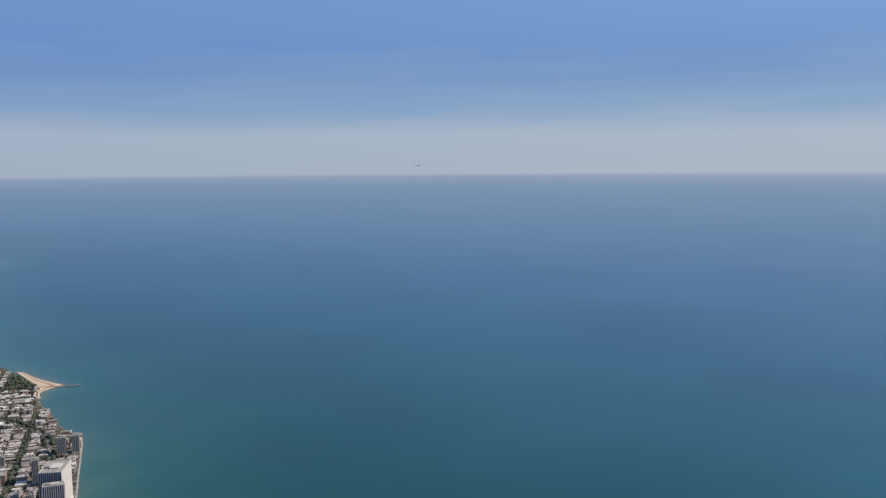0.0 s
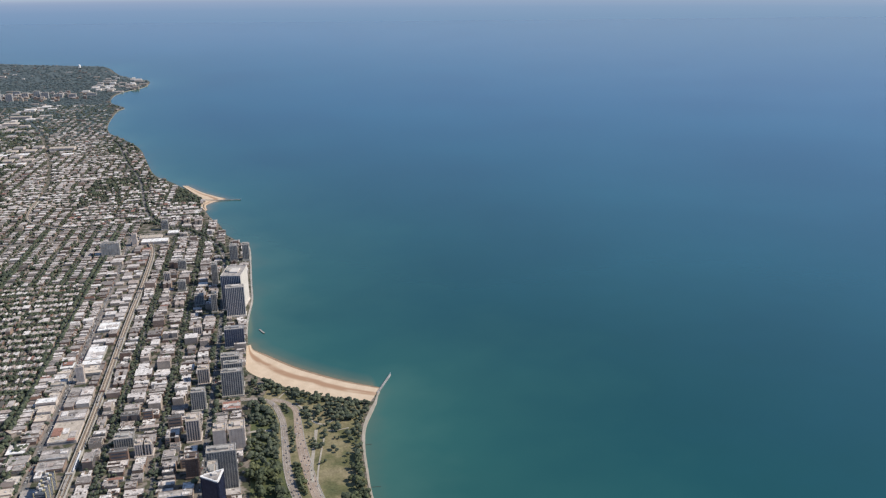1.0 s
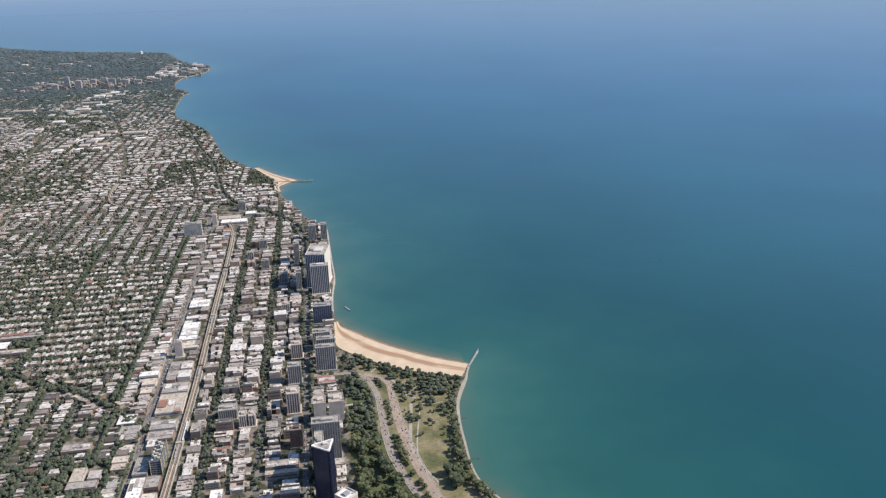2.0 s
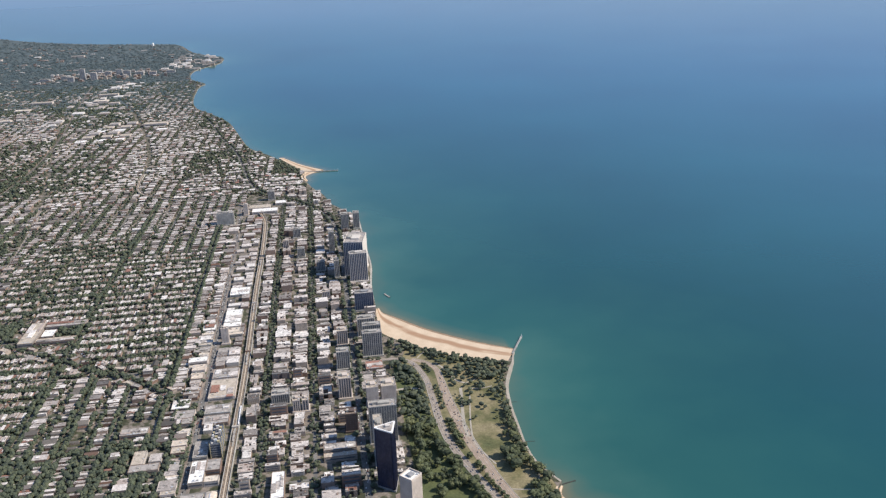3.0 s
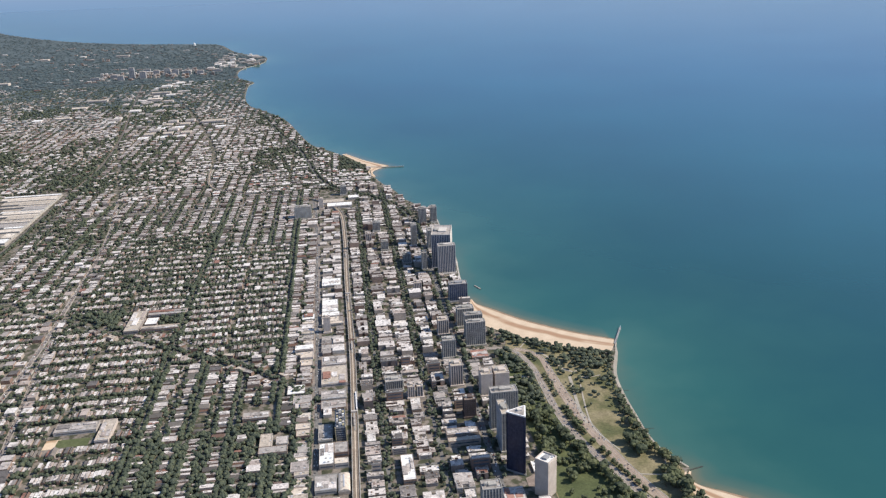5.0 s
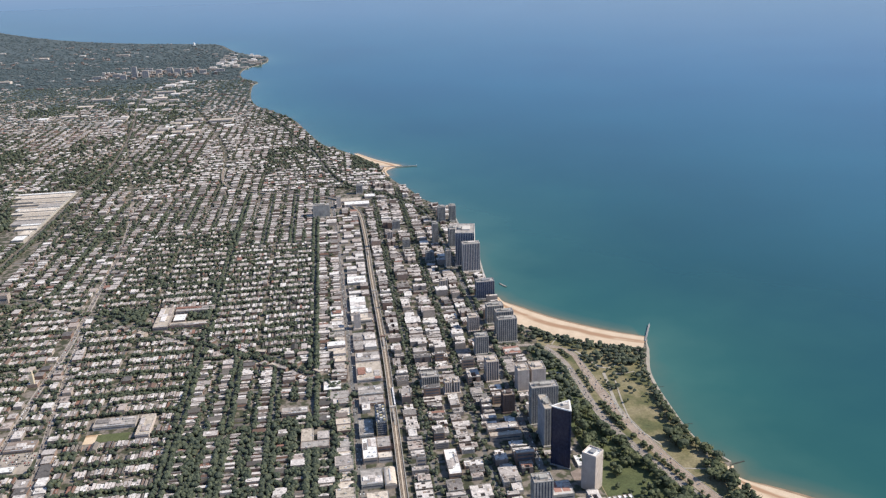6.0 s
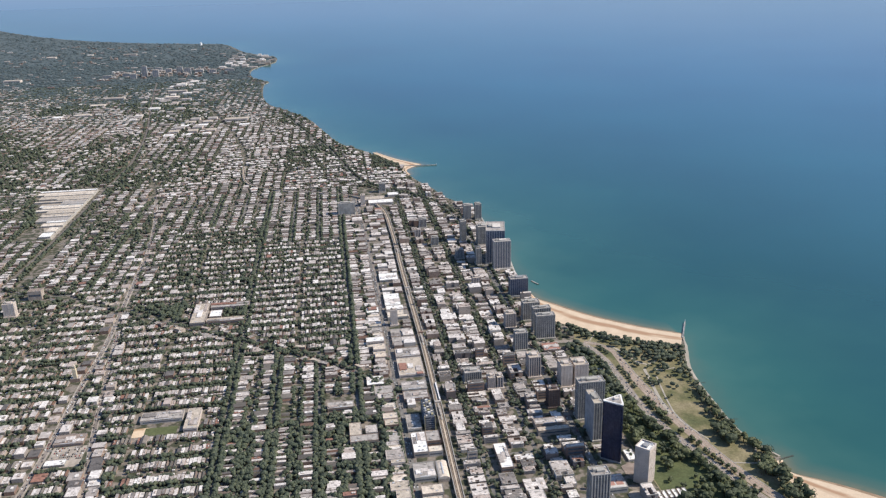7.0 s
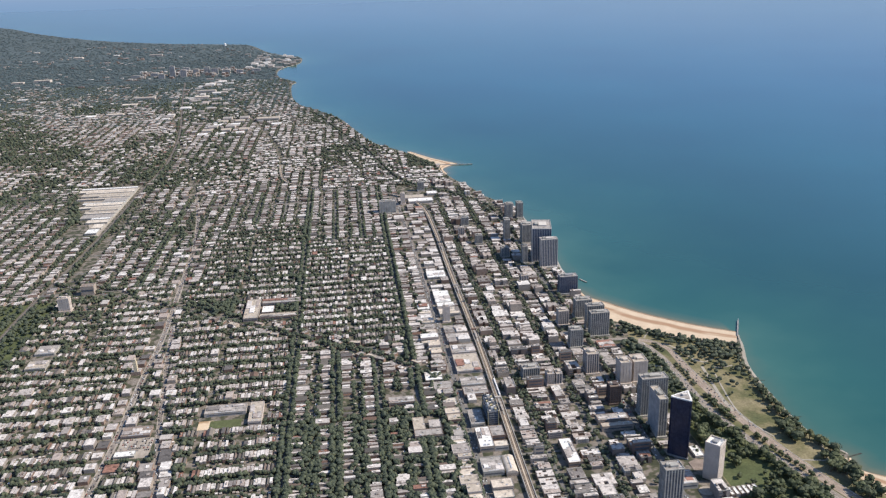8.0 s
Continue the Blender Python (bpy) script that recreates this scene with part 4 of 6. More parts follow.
CROSS = [225 + 40 * k for k in range(40)]
for a, b in zip(NS_WEST[:-1], NS_WEST[1:]):
    for c0, c1 in zip(CROSS[:14], CROSS[1:15]):
        east = a >= -227
        if a < -310 and c0 < 545 or (-310 < a < -227 and c0 < 665) or (-227 <= a < -163 and 425 <= c0 < 625):
            continue
        leaf = 0.95 if (east and c0 < 360) else leafiness(a, c0, 0.30)
        fill_block(a, b, c0, c1, True, leaf, 0.08 if leaf > 0.9 else 0.15)
EW_STREETS = []             # quarters whose houses face the cross streets
for y0 in range(425, 625, 20):
    EW_STREETS.append((-226, -164, y0))
    for x0, x1 in ((-227, -195), (-195, -163)):
        fill_block(y0, y0 + 20, x0, x1, False, min(0.88, leafiness(x0, y0, 0.72)), 0.03)
for y0 in range(482, 680, 22):
    EW_STREETS.append((-306, -228, y0))
    for x0, x1 in ((-306, -268), (-268, -229)):
        fill_block(y0, y0 + 22, x0, x1, False, leafiness(x0, y0, 0.82), 0.05)
for k in range(15):
    y0 = 218 + 22 * k
    for x0, x1 in ((-306, -268), (-268, -229)):
        if y0 < 470:
            fill_block(y0, y0 + 22, x0, x1, False, leafiness(x0, y0, 0.5), 0.05)
    for x0, x1 in ((-350, -313), (-388, -350), (-440, -408), (-475, -440), (-510, -475)):
        fill_block(y0, y0 + 22, x0, x1, False, leafiness(x0, y0, 0.6), 0.1)
for k in range(9):
    y0 = 482 + 40 * k
    for a in range(-560, -410, 21):
        fill_block(a, a + 21, y0, y0 + 40, True, leafiness(a, y0, 0.66), 0.2)
for k in range(24):          # the next districts to the north, leafier and looser with distance
    y0 = 785 + 40 * k
    if y0 > 1660:
        break
    for a in range(-1100, -70, 42):
        if a + 42 < -260 - 0.52 * y0:
            continue
        far = (y0 - 785) / 900
        leaf = leafiness(a, y0, 0.5 + 0.4 * far)
        share = 0.3 + 0.25 * rng.random()
        if rng.random() < 0.55:
            for q in (0, 21):
                fill_block(a + q, a + q + 21, y0, y0 + 40, True, leaf, share, 1.3 + 1.1 * far)
        else:
            for q in (0, 20):
                fill_block(y0 + q, y0 + q + 20, a, a + 42, False, leaf, share, 1.3 + 1.1 * far)
# far suburbs: single larger roofs between trees
n_far = 4200
fx, fy = rng.uniform(-1500, -180, n_far), 1300 + 1300 * rng.random(n_far) ** 1.5
fs = rng.uniform(2.5, 7.0, n_far)
for x, y, s in zip(fx, fy, fs):
    if noise.noise(Vector((x / 120, y / 160, 9.1))) > -0.15:
        houses.append((x, y, s * rng.uniform(0.7, 2.4), s, rng.uniform(1.8, 3.2), False))
# stores along the farther part of the avenue
for _ in range(150):
    e = rng.random() < 0.6
    w = rng.uniform(4, 10)
    houses.append((-140.3 + w / 2 if e else -145.6 - w / 2, rng.uniform(482, 735), w, rng.uniform(3, 9), rng.uniform(1.0, 2.8), False))
for _ in range(170):
    w = rng.uniform(3.5, 7.5)
    houses.append((-127.2 - w / 2, rng.uniform(420, 708), w, rng.uniform(2.6, 8), rng.uniform(1.0, 2.6), False))
# beside the shopping streets
for line, dist in ((DIAGONAL_AVENUE, 4.4), (SHOPPING_STREET, 4.0), (RAILSIDE_AVENUE, 5.4)):
    for p in line[(line[:, 1] > 220) & (line[:, 1] < 760)]:
        for s in (-1, 1):
            houses.append((p[0] + s * dist, p[1] + rng.uniform(-2, 2), rng.uniform(4, 6), rng.uniform(3.5, 7), rng.uniform(1.0, 2.2), False))

H_ = np.array(houses, dtype=float)
H_ = H_[free(H_[:, 0], H_[:, 1], 1.0, 0.95)]
H_ = H_[rng.random(len(H_)) < np.clip(1.0 - (H_[:, 1] - 1180) / 620, 0.26, 1.0)]     # the far suburbs vanish under their trees
groves = np.array([noise.noise(Vector((x / 75, y / 110, 5.5))) for x, y in H_[:, :2]])
share = np.where(H_[:, 0] < -395, np.clip(0.62 + 1.7 * groves, 0.08, 1.0), np.clip(1.0 + 1.3 * groves, 0.35, 1.0))
nearer = np.where((H_[:, 1] > 540) | (H_[:, 0] < -310), np.clip(1.3 + 1.5 * groves, 0.25, 1.0), 1.0)
H_ = H_[rng.random(len(H_)) < np.where(H_[:, 1] < 785, nearer, share)]
for _ in range(9000):
    x, y = rng.uniform(-560, -150), rng.uniform(230, 785)
    if (y > 540 or x < -310) and noise.noise(Vector((x / 75, y / 110, 5.5))) < -0.22:
        tree_spots.append((x, y, rng.uniform(0.9, 1.7)))
for _ in range(16000):
    x, y = rng.uniform(-1100, -150), rng.uniform(785, 1400)
    if x > -300 - 0.52 * y and noise.noise(Vector((x / 75, y / 110, 5.5))) < (0.12 if x < -395 else -0.18):
        tree_spots.append((x, y, rng.uniform(1.1, 2.3)))
order = np.argsort(np.hypot(H_[:, 0] + 190, H_[:, 1]))
H_ = H_[order]
# no two houses in one spot
cell, keep = {}, []
for i, hrow in enumerate(H_):
    kx, ky = int(hrow[0] // 6), int(hrow[1] // 6)
    clash = False
    for ax in (-1, 0, 1):
        for ay in (-1, 0, 1):
            for j in cell.get((kx + ax, ky + ay), ()):
                q = H_[j]
                if abs(q[0] - hrow[0]) < (q[2] + hrow[2]) / 2 - 0.1 and abs(q[1] - hrow[1]) < (q[3] + hrow[3]) / 2 - 0.1:
                    clash = True
    if not clash:
        cell.setdefault((kx, ky), []).append(i)
        keep.append(i)
H_ = H_[keep]
near_houses = (H_[:, 1] < 330) & (H_[:, 0] > -330) & (H_[:, 0] < -143)
NEAR = np.where(near_houses)[0][:230]
rest = np.ones(len(H_), dtype=bool)
rest[NEAR] = False
R_ = H_[rest]
flat = R_[R_[:, 5] < 0.5]
gab = R_[R_[:, 5] > 0.5]
batch("rowhouses", box_array(flat[:, 0], flat[:, 1], GROUND, flat[:, 2], flat[:, 3], flat[:, 4]), BOX_FACES, [M["brick_island"], M["roof_island"]], [0, 0, 0, 0, 1],
      "dense rows of flat-roofed brick houses and apartment blocks", "houses")
# raised stair heads and roof hatches
sh = flat[(rng.random(len(flat)) < 0.4) & (flat[:, 1] < 800)]
batch("stair_heads", box_array(sh[:, 0] + sh[:, 2] * rng.uniform(-0.25, 0.25, len(sh)), sh[:, 1], GROUND + sh[:, 4], 0.25 * sh[:, 2], 0.35 * sh[:, 3], 0.3 + 0 * sh[:, 4]),
      BOX_FACES, [M["brick_island"], M["roof_island"]], [0, 0, 0, 0, 1], "small brick stair heads on flat roofs", "roof hatches")


def gable_array(c):
    """Corner places of gabled houses, the ridge along the longer side."""
    b = box_array(c[:, 0], c[:, 1], GROUND, c[:, 2], c[:, 3], c[:, 4] * 0.75)
    rid = np.zeros((len(c), 2, 3))
    lx = c[:, 2] >= c[:, 3]
    for k, s in enumerate((-1, 1)):
        rid[:, k, 0] = c[:, 0] + np.where(lx, s * c[:, 2] / 2, 0)
        rid[:, k, 1] = c[:, 1] + np.where(lx, 0, s * c[:, 3] / 2)
        rid[:, k, 2] = GROUND + c[:, 4] * 1.15
    return np.concatenate([b, rid], 1), lx


ga, lx = gable_array(gab)
SIDES = [(0, 1, 5, 4), (1, 2, 6, 5), (2, 3, 7, 6), (3, 0, 4, 7)]
for pick, roof in ((lx, [(4, 5, 9, 8), (6, 7, 8, 9), (7, 4, 8), (5, 6, 9)]), (~lx, [(5, 6, 9, 8), (7, 4, 8, 9), (4, 5, 8), (6, 7, 9)])):
    if pick.any():
        batch("gabled_houses", ga[pick], SIDES + roof, [M["brick_island"], M["shingle"]], [0] * 4 + [1, 1, 0, 0], "gabled wooden and brick houses under trees", "houses")
G_ = np.array(garages)
G_ = G_[free(G_[:, 0], G_[:, 1], 0.6)]
batch("garages", box_array(G_[:, 0], G_[:, 1], GROUND, G_[:, 2], G_[:, 3], G_[:, 4]), BOX_FACES, [M["brick_island"], M["roof_island"]], [0, 0, 0, 0, 1],
      "small flat-roofed garages along the alleys", "garages")


def row_house(lx, ly, hh, gabled):
    """One near house: walls, roof, porch and chimney."""
    ob = thing("house", 0, 0, label="gabled brick house with a dark shingle roof" if gabled else "narrow brick row house with a flat pale roof", category="house",
               group="houses of the residential streets")
    part("shell", box_mesh("house_shell", lx, ly, hh, M["brick_object"]), ob)
    if gabled:
        o = 0.12
        a, b = lx / 2 + o, ly / 2 + o
        r = hh + 0.45 * min(lx, ly)
        if lx >= ly:
            v = [(-a, -b, hh), (a, -b, hh), (a, b, hh), (-a, b, hh), (-a, 0, r), (a, 0, r)]
            f = [(0, 1, 5, 4), (2, 3, 4, 5), (3, 0, 4), (1, 2, 5), (3, 2, 1, 0)]
        else:
            v = [(-a, -b, hh), (a, -b, hh), (a, b, hh), (-a, b, hh), (0, -b, r), (0, b, r)]
            f = [(1, 2, 5, 4), (3, 0, 4, 5), (0, 1, 4), (2, 3, 5), (3, 2, 1, 0)]
        part("roof", mesh_of("gable_roof", v, f, [M["shingle"]]), ob)
    else:
        part("roof", box_mesh("house_roof", lx - 0.12, ly - 0.12, 0.06, M["roof_object"], z0=hh), ob)
    part("porch", box_mesh("porch", 0.5, ly * 0.8, 0.6, M["roof_object"], x=-lx / 2 - 0.25), ob)
    part("chimney", box_mesh("chimney", 0.18, 0.18, 0.4, M["brick_object"], z0=hh, x=lx * 0.2, y=ly * 0.3), ob)
    return ob


protos = [row_house(1, 1, 1, False), row_house(1, 1, 1, True)]
last = {}
for i in NEAR:
    x, y, lx_, ly_, hh, g = H_[i]
    g = int(g > 0.5)
    m = pose(x, y, GROUND) @ Matrix.Diagonal((lx_, ly_, hh, 1))
    if g in last:
        copy_thing(protos[g], m)
    else:
        last[g] = m
for g, m in last.items():
    protos[g].matrix_basis = m

# ---- trees ----
def ico():
    bm = bmesh.new()
    bmesh.ops.create_icosphere(bm, subdivisions=1, radius=1.0)
    bm.verts.ensure_lookup_table()
    v = np.array([q.co[:] for q in bm.verts])
    f = [tuple(q.index for q in face.verts) for face in bm.faces]
    bm.free()
    return v, f


ICO_V, ICO_F = ico()


def clump_trees(name, spots, lumps, label, mat, squash=0.85, low=1.05):
    """Many small trees as uneven leafy lumps on short stems: spots of x, y, radius."""
    n = len(spots)
    v0 = np.concatenate([ICO_V] * lumps)
    k = len(ICO_V)
    out = np.zeros((n, k * lumps, 3))
    r = spots[:, 2][:, None]
    for j in range(lumps):
        s = slice(j * k, (j + 1) * k)
        size = rng.uniform(0.62, 0.9, (n, 1)) if lumps > 1 else np.ones((n, 1))
        ang = rng.uniform(0, 2 * np.pi, (n, 1)) + j * np.pi
        away = 0.42 * r if lumps > 1 else 0 * r
        jit = 1 + rng.uniform(-0.24, 0.24, (n, k))
        out[:, s, 0] = spots[:, 0][:, None] + ICO_V[:, 0] * r * size * jit + np.cos(ang) * away
        out[:, s, 1] = spots[:, 1][:, None] + ICO_V[:, 1] * r * size * jit + np.sin(ang) * away
        out[:, s, 2] = GROUND + r * (low + 0.12 * j) + ICO_V[:, 2] * r * size * jit * squash
    faces = [tuple(i + j * k for i in f) for j in range(lumps) for f in ICO_F]
    return batch(name, out, faces, [mat], [0] * len(faces), label, "trees")


T_ = np.array(tree_spots)
T_ = T_[free(T_[:, 0], T_[:, 1], 0.3, 0.9)]
extra = []
AVENUES = [(np.array([(x, 215.0), (x, y1)]), 1.7, dn) for x, y1, dn in ((-227, 780, 0.95), (-163, 760, 0.92), (-204, 480, 0.6), (-272, 780, 0.5), (-340, 780, 0.6))]
for line, off, dens in (*AVENUES, (COMMUTER_LINE[COMMUTER_LINE[:, 1] < 1500], 3.2, 0.6), (LAKESIDE_AVENUE, 2.2, 0.5)):
    for p0, p1 in zip(line[:-1], line[1:]):
        for t in np.arange(0, 1, 1.7 / (np.linalg.norm(p1 - p0) + 0.1)):
            for s in (-1, 1):
                if rng.random() < dens:
                    d = (p1 - p0) / np.linalg.norm(p1 - p0)
                    q = p0 + (p1 - p0) * t + np.array([-d[1], d[0]]) * s * off * rng.uniform(0.9, 1.4)
                    extra.append((*q, rng.uniform(0.9, 1.75)))
for x0, x1, y0, y1, n in ((-300, -268, 486, 512, 200), (-430, -388, 434, 530, 420), (-412, -388, 380, 436, 160), (-242, -228, 482, 496, 45), (-271, -255, 346, 356, 18), (-227, -145, 215, 352, 2600),
                          (-122, -97, 856, 932, 260)):
    extra += [(rng.uniform(x0, x1), rng.uniform(y0, y1), rng.uniform(0.8, 1.6)) for _ in range(n)]
E_ = np.array(extra)
E_ = E_[free(E_[:, 0], E_[:, 1], 0.0, 0.75, big=False)]
for x0, x1, y0, y1 in BIG:
    if (x0, x1, y0, y1) not in GREENS:
        E_ = E_[~((E_[:, 0] > x0 - 0.5) & (E_[:, 0] < x1 + 0.5) & (E_[:, 1] > y0 - 0.5) & (E_[:, 1] < y1 + 0.5))]
strip = rng.random(120)                          # the green belt west of the factory
E_ = np.concatenate([E_, np.stack([-429 - 44 * strip + rng.uniform(-5.0, 5.0, 120), 712 + 146 * strip, rng.uniform(1.1, 2.2, 120)], 1)])
T_ = np.concatenate([T_, E_])
# trees keep off the roofs
grid = {}
for i, hrow in enumerate(H_):
    grid.setdefault((int(hrow[0] // 8), int(hrow[1] // 8)), []).append(i)
ok = []
for x, y, r in T_:
    kx, ky = int(x // 8), int(y // 8)
    hit = any(abs(H_[j][0] - x) < H_[j][2] / 2 + 0.25 * r and abs(H_[j][1] - y) < H_[j][3] / 2 + 0.25 * r
              for ax in (-1, 0, 1) for ay in (-1, 0, 1) for j in grid.get((kx + ax, ky + ay), ()))
    ok.append(not hit)
T_ = T_[np.array(ok)]
close = T_[:, 1] < 520
clump_trees("street_trees", T_[close], 3, "dense dark green street trees between the houses", M["leaf_island"])
clump_trees("street_trees_beyond", T_[~close], 1, "dark green street trees of the farther blocks", M["leaf_island"])
# woods of the far suburbs, distance haze painted into their blue-green colour
n = 30000
wx, wy = rng.uniform(-1300, -170, n), 1190 + 900 * rng.random(n)
W_ = np.stack([wx, wy, rng.uniform(2.0, 3.6, n)], 1)
W_ = W_[free(W_[:, 0], W_[:, 1], 1.0) & (rng.random(n) < (wy - 1100) / 500)]
n = 24000
wx, wy = rng.uniform(-2400, -250, n), 2050 + 2300 * rng.random(n) ** 1.3
V_ = np.stack([wx, wy, rng.uniform(2.2, 4.6, n)], 1)
V_ = V_[free(V_[:, 0], V_[:, 1], 2.0)]
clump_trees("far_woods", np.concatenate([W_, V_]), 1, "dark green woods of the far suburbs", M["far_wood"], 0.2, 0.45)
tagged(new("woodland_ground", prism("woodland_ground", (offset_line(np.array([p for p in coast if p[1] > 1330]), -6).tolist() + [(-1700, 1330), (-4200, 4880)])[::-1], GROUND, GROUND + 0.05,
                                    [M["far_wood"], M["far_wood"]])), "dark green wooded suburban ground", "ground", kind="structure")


def tree_crown(seed, lumps=6):
    """A crown of uneven leafy lumps with loose leaf tufts round them."""
    r = np.random.default_rng(seed)
    v, f = [], []
    for j in range(lumps):
        a = r.uniform(0, 2 * np.pi)
        c = np.array([np.cos(a) * 0.5, np.sin(a) * 0.5, r.uniform(-0.25, 0.45)]) * (0.35 if j == 0 else 1.0)
        s = r.uniform(0.42, 0.62)
        base = len(v)
        v += [tuple(c + q * s * (1 + r.uniform(-0.25, 0.25))) for q in ICO_V]
        f += [tuple(base + i for i in t) for t in ICO_F]
    for _ in range(46):
        d = r.normal(size=3)
        d /= np.linalg.norm(d)
        c = d * np.array([1.0, 1.0, 0.8]) * r.uniform(0.85, 1.08)
        u = np.cross(d, r.normal(size=3))
        u /= np.linalg.norm(u)
        w = np.cross(d, u)
        base = len(v)
        s = r.uniform(0.08, 0.17)
        v += [tuple(c + u * s), tuple(c + w * s), tuple(c - u * s), tuple(c - w * s + d * s)]
        f.append((base, base + 1, base + 2, base + 3))
    return mesh_of("tree_crown", v, f, [M["leaf_object"]])


def trunk_mesh():
    """A tapered trunk with three limbs."""
    bm = bmesh.new()
    bmesh.ops.create_cone(bm, cap_ends=True, segments=7, radius1=0.13, radius2=0.07, depth=1.0, matrix=Matrix.Translation((0, 0, 0.5)))
    for k in range(3):
        m = Matrix.Rotation(2.1 * k, 4, "Z") @ Matrix.Translation((0, 0, 0.75)) @ Matrix.Rotation(0.7, 4, "X") @ Matrix.Translation((0, 0, 0.3))
        bmesh.ops.create_cone(bm, cap_ends=True, segments=5, radius1=0.055, radius2=0.02, depth=0.6, matrix=m)
    me = bpy.data.meshes.new("trunk")
    bm.to_mesh(me)
    bm.free()
    me.materials.append(M["bark"])
    return me


TRUNK = trunk_mesh()
CROWNS = [tree_crown(s) for s in range(6)]


def park_tree(x, y, r, k):
    r *= 1.3
    t = thing("tree", x, y, GROUND, rng.uniform(0, 360), label="broad leafy green park tree", category="tree", group="trees of the lakeside park")
    tr = part("trunk", TRUNK, t)
    tr.scale = (r * 0.9, r * 0.9, r * 0.7)
    c = part("crown", CROWNS[k % 6], t, (0, 0, r * 1.15))
    c.scale = (r, r * rng.uniform(0.85, 1.1), r * rng.uniform(0.8, 1.0))


# lawns of the park
tagged(new("park_ground", prism("park_ground", [(-43, 222), (-43, 404), (-38, 405), (-33, 425), (-19, 413), (-8, 406), (7, 398), (16.4, 391), (16, 384), (11.4, 366), (9.4, 348), (8.4, 327),
                                                (8.4, 310), (10.6, 294), (13.6, 285), (14.6, 280), (12.6, 274), (12, 268), (13.4, 260), (16.4, 250), (23, 236), (29, 222)], GROUND - 0.1, GROUND + 0.03, [M["lawn"], M["lawn"]])),
       "mown park lawn with dry yellow patches", "lawn", kind="structure")
tagged(new("west_lawn", prism("west_lawn", [(-42.6, 225), (-42.6, 402), (-34, 402), (-30.4, 390), (-30, 372), (-30.2, 352), (-27.6, 335), (-25.6, 322), (-22, 308), (-16.4, 290), (-11.4, 272), (-4, 250), (4, 225)], GROUND, GROUND + 0.05,
                              [M["green_lawn"], M["green_lawn"]])), "greener lawn between the towers and the drive", "lawn", kind="structure")
spots = []


def try_tree(x, y, r, gap=0.55, kerb=2.2):
    if all((x - a) ** 2 + (y - b) ** 2 > (gap * (r + c)) ** 2 for a, b, c in spots):
        p = (np.array([x]), np.array([y]))
        if inside(*p, LAND)[0] and not any(near_line(*p, l, kerb + 0.8 * r)[0] for l in (DRIVE_EAST, DRIVE_WEST)) and not near_line(*p, coast, 1.4)[0]:
            spots.append((x, y, r))


def scatter(n, x0, x1, y0, y1, r0, r1, gap):
    """Clumps of two to six trees, their crowns grown into one another."""
    for _ in range(max(1, n // 4)):
        cx, cy = rng.uniform(x0, x1), rng.uniform(y0, y1)
        for _ in range(int(rng.integers(2, 7))):
            try_tree(min(max(cx + rng.normal(0, 1.5), x0), x1), min(max(cy + rng.normal(0, 2.2), y0), y1), rng.uniform(r0, r1 * 1.15), gap * 0.68)


for p in coast[(coast[:, 1] < 388) & (coast[:, 1] > 286) & (coast[:, 0] > 5)]:
    for _ in range(4):
        try_tree(p[0] - rng.uniform(1.9, 4.6), p[1] + rng.uniform(-4, 4), rng.uniform(0.9, 1.9), 0.6)
scatter(22, -1, 9, 288, 306, 1.2, 2.0, 0.62)       # the thick grove by the southern shore
scatter(30, -8, 8, 240, 276, 1.1, 1.9, 0.62)
scatter(90, -9, 15, 371, 394, 0.9, 1.8, 0.66)      # round the beach path
scatter(45, -18, -6, 352, 392, 0.8, 1.5, 0.72)
scatter(60, -44, -20, 409, 432, 0.9, 1.8, 0.62)    # between the towers and the sand
scatter(8, -13, -9, 417, 422, 1.6, 2.2, 0.6)
for p in smooth_line([(-33, 427), (-18, 412.6), (-4, 403), (10, 396.6), (18, 393)], 7):   # along the inner edge of the sand
    for _ in range(4):
        try_tree(p[0] + rng.uniform(-2, 2), p[1] - rng.uniform(0.6, 4.0), rng.uniform(0.8, 1.9), 0.42)
scatter(60, -30, -4, 398, 412, 0.9, 1.7, 0.66)
scatter(120, -43, -30, 380, 404, 1.0, 1.8, 0.60)   # west of the drive
scatter(150, -43, -27, 332, 373, 1.0, 1.9, 0.64)
scatter(34, -43, -36, 288, 332, 1.0, 1.9, 0.66)
scatter(26, -34, -14, 262, 332, 0.9, 1.8, 0.9)
for _ in range(46):                                # single trees on the green lawn
    try_tree(rng.uniform(-41, -12), rng.uniform(258, 330), rng.uniform(0.8, 1.6), 0.9)
scatter(90, -40, -8, 232, 262, 1.1, 2.0, 0.6)
for p in DRIVE_WEST[8:-10]:                        # the hedge of trees beside the western lanes
    for _ in range(2):
        try_tree(p[0] - rng.uniform(2.4, 7.5), p[1] + rng.uniform(-3, 3), rng.uniform(1.0, 2.1), 0.42)
for p in DRIVE_WEST[DRIVE_WEST[:, 1] < 400]:       # the planted strip between the lanes
    q = DRIVE_EAST[np.argmin(np.abs(DRIVE_EAST[:, 1] - p[1]))]
    if noise.noise(Vector((p[1] / 9, 1.5, 0.5))) < -0.12:
        continue
    for _ in range(5):
        k = rng.uniform(0.38, 0.62)
        try_tree(p[0] + (q[0] - p[0]) * k, p[1] + rng.uniform(-2, 2), rng.uniform(0.6, 1.15), 0.5, 1.6)
scatter(26, 2, 13, 252, 284, 1.1, 1.9, 0.6)
scatter(50, -12, 10, 236, 276, 1.2, 2.2, 0.55)    # the wooded south of the park
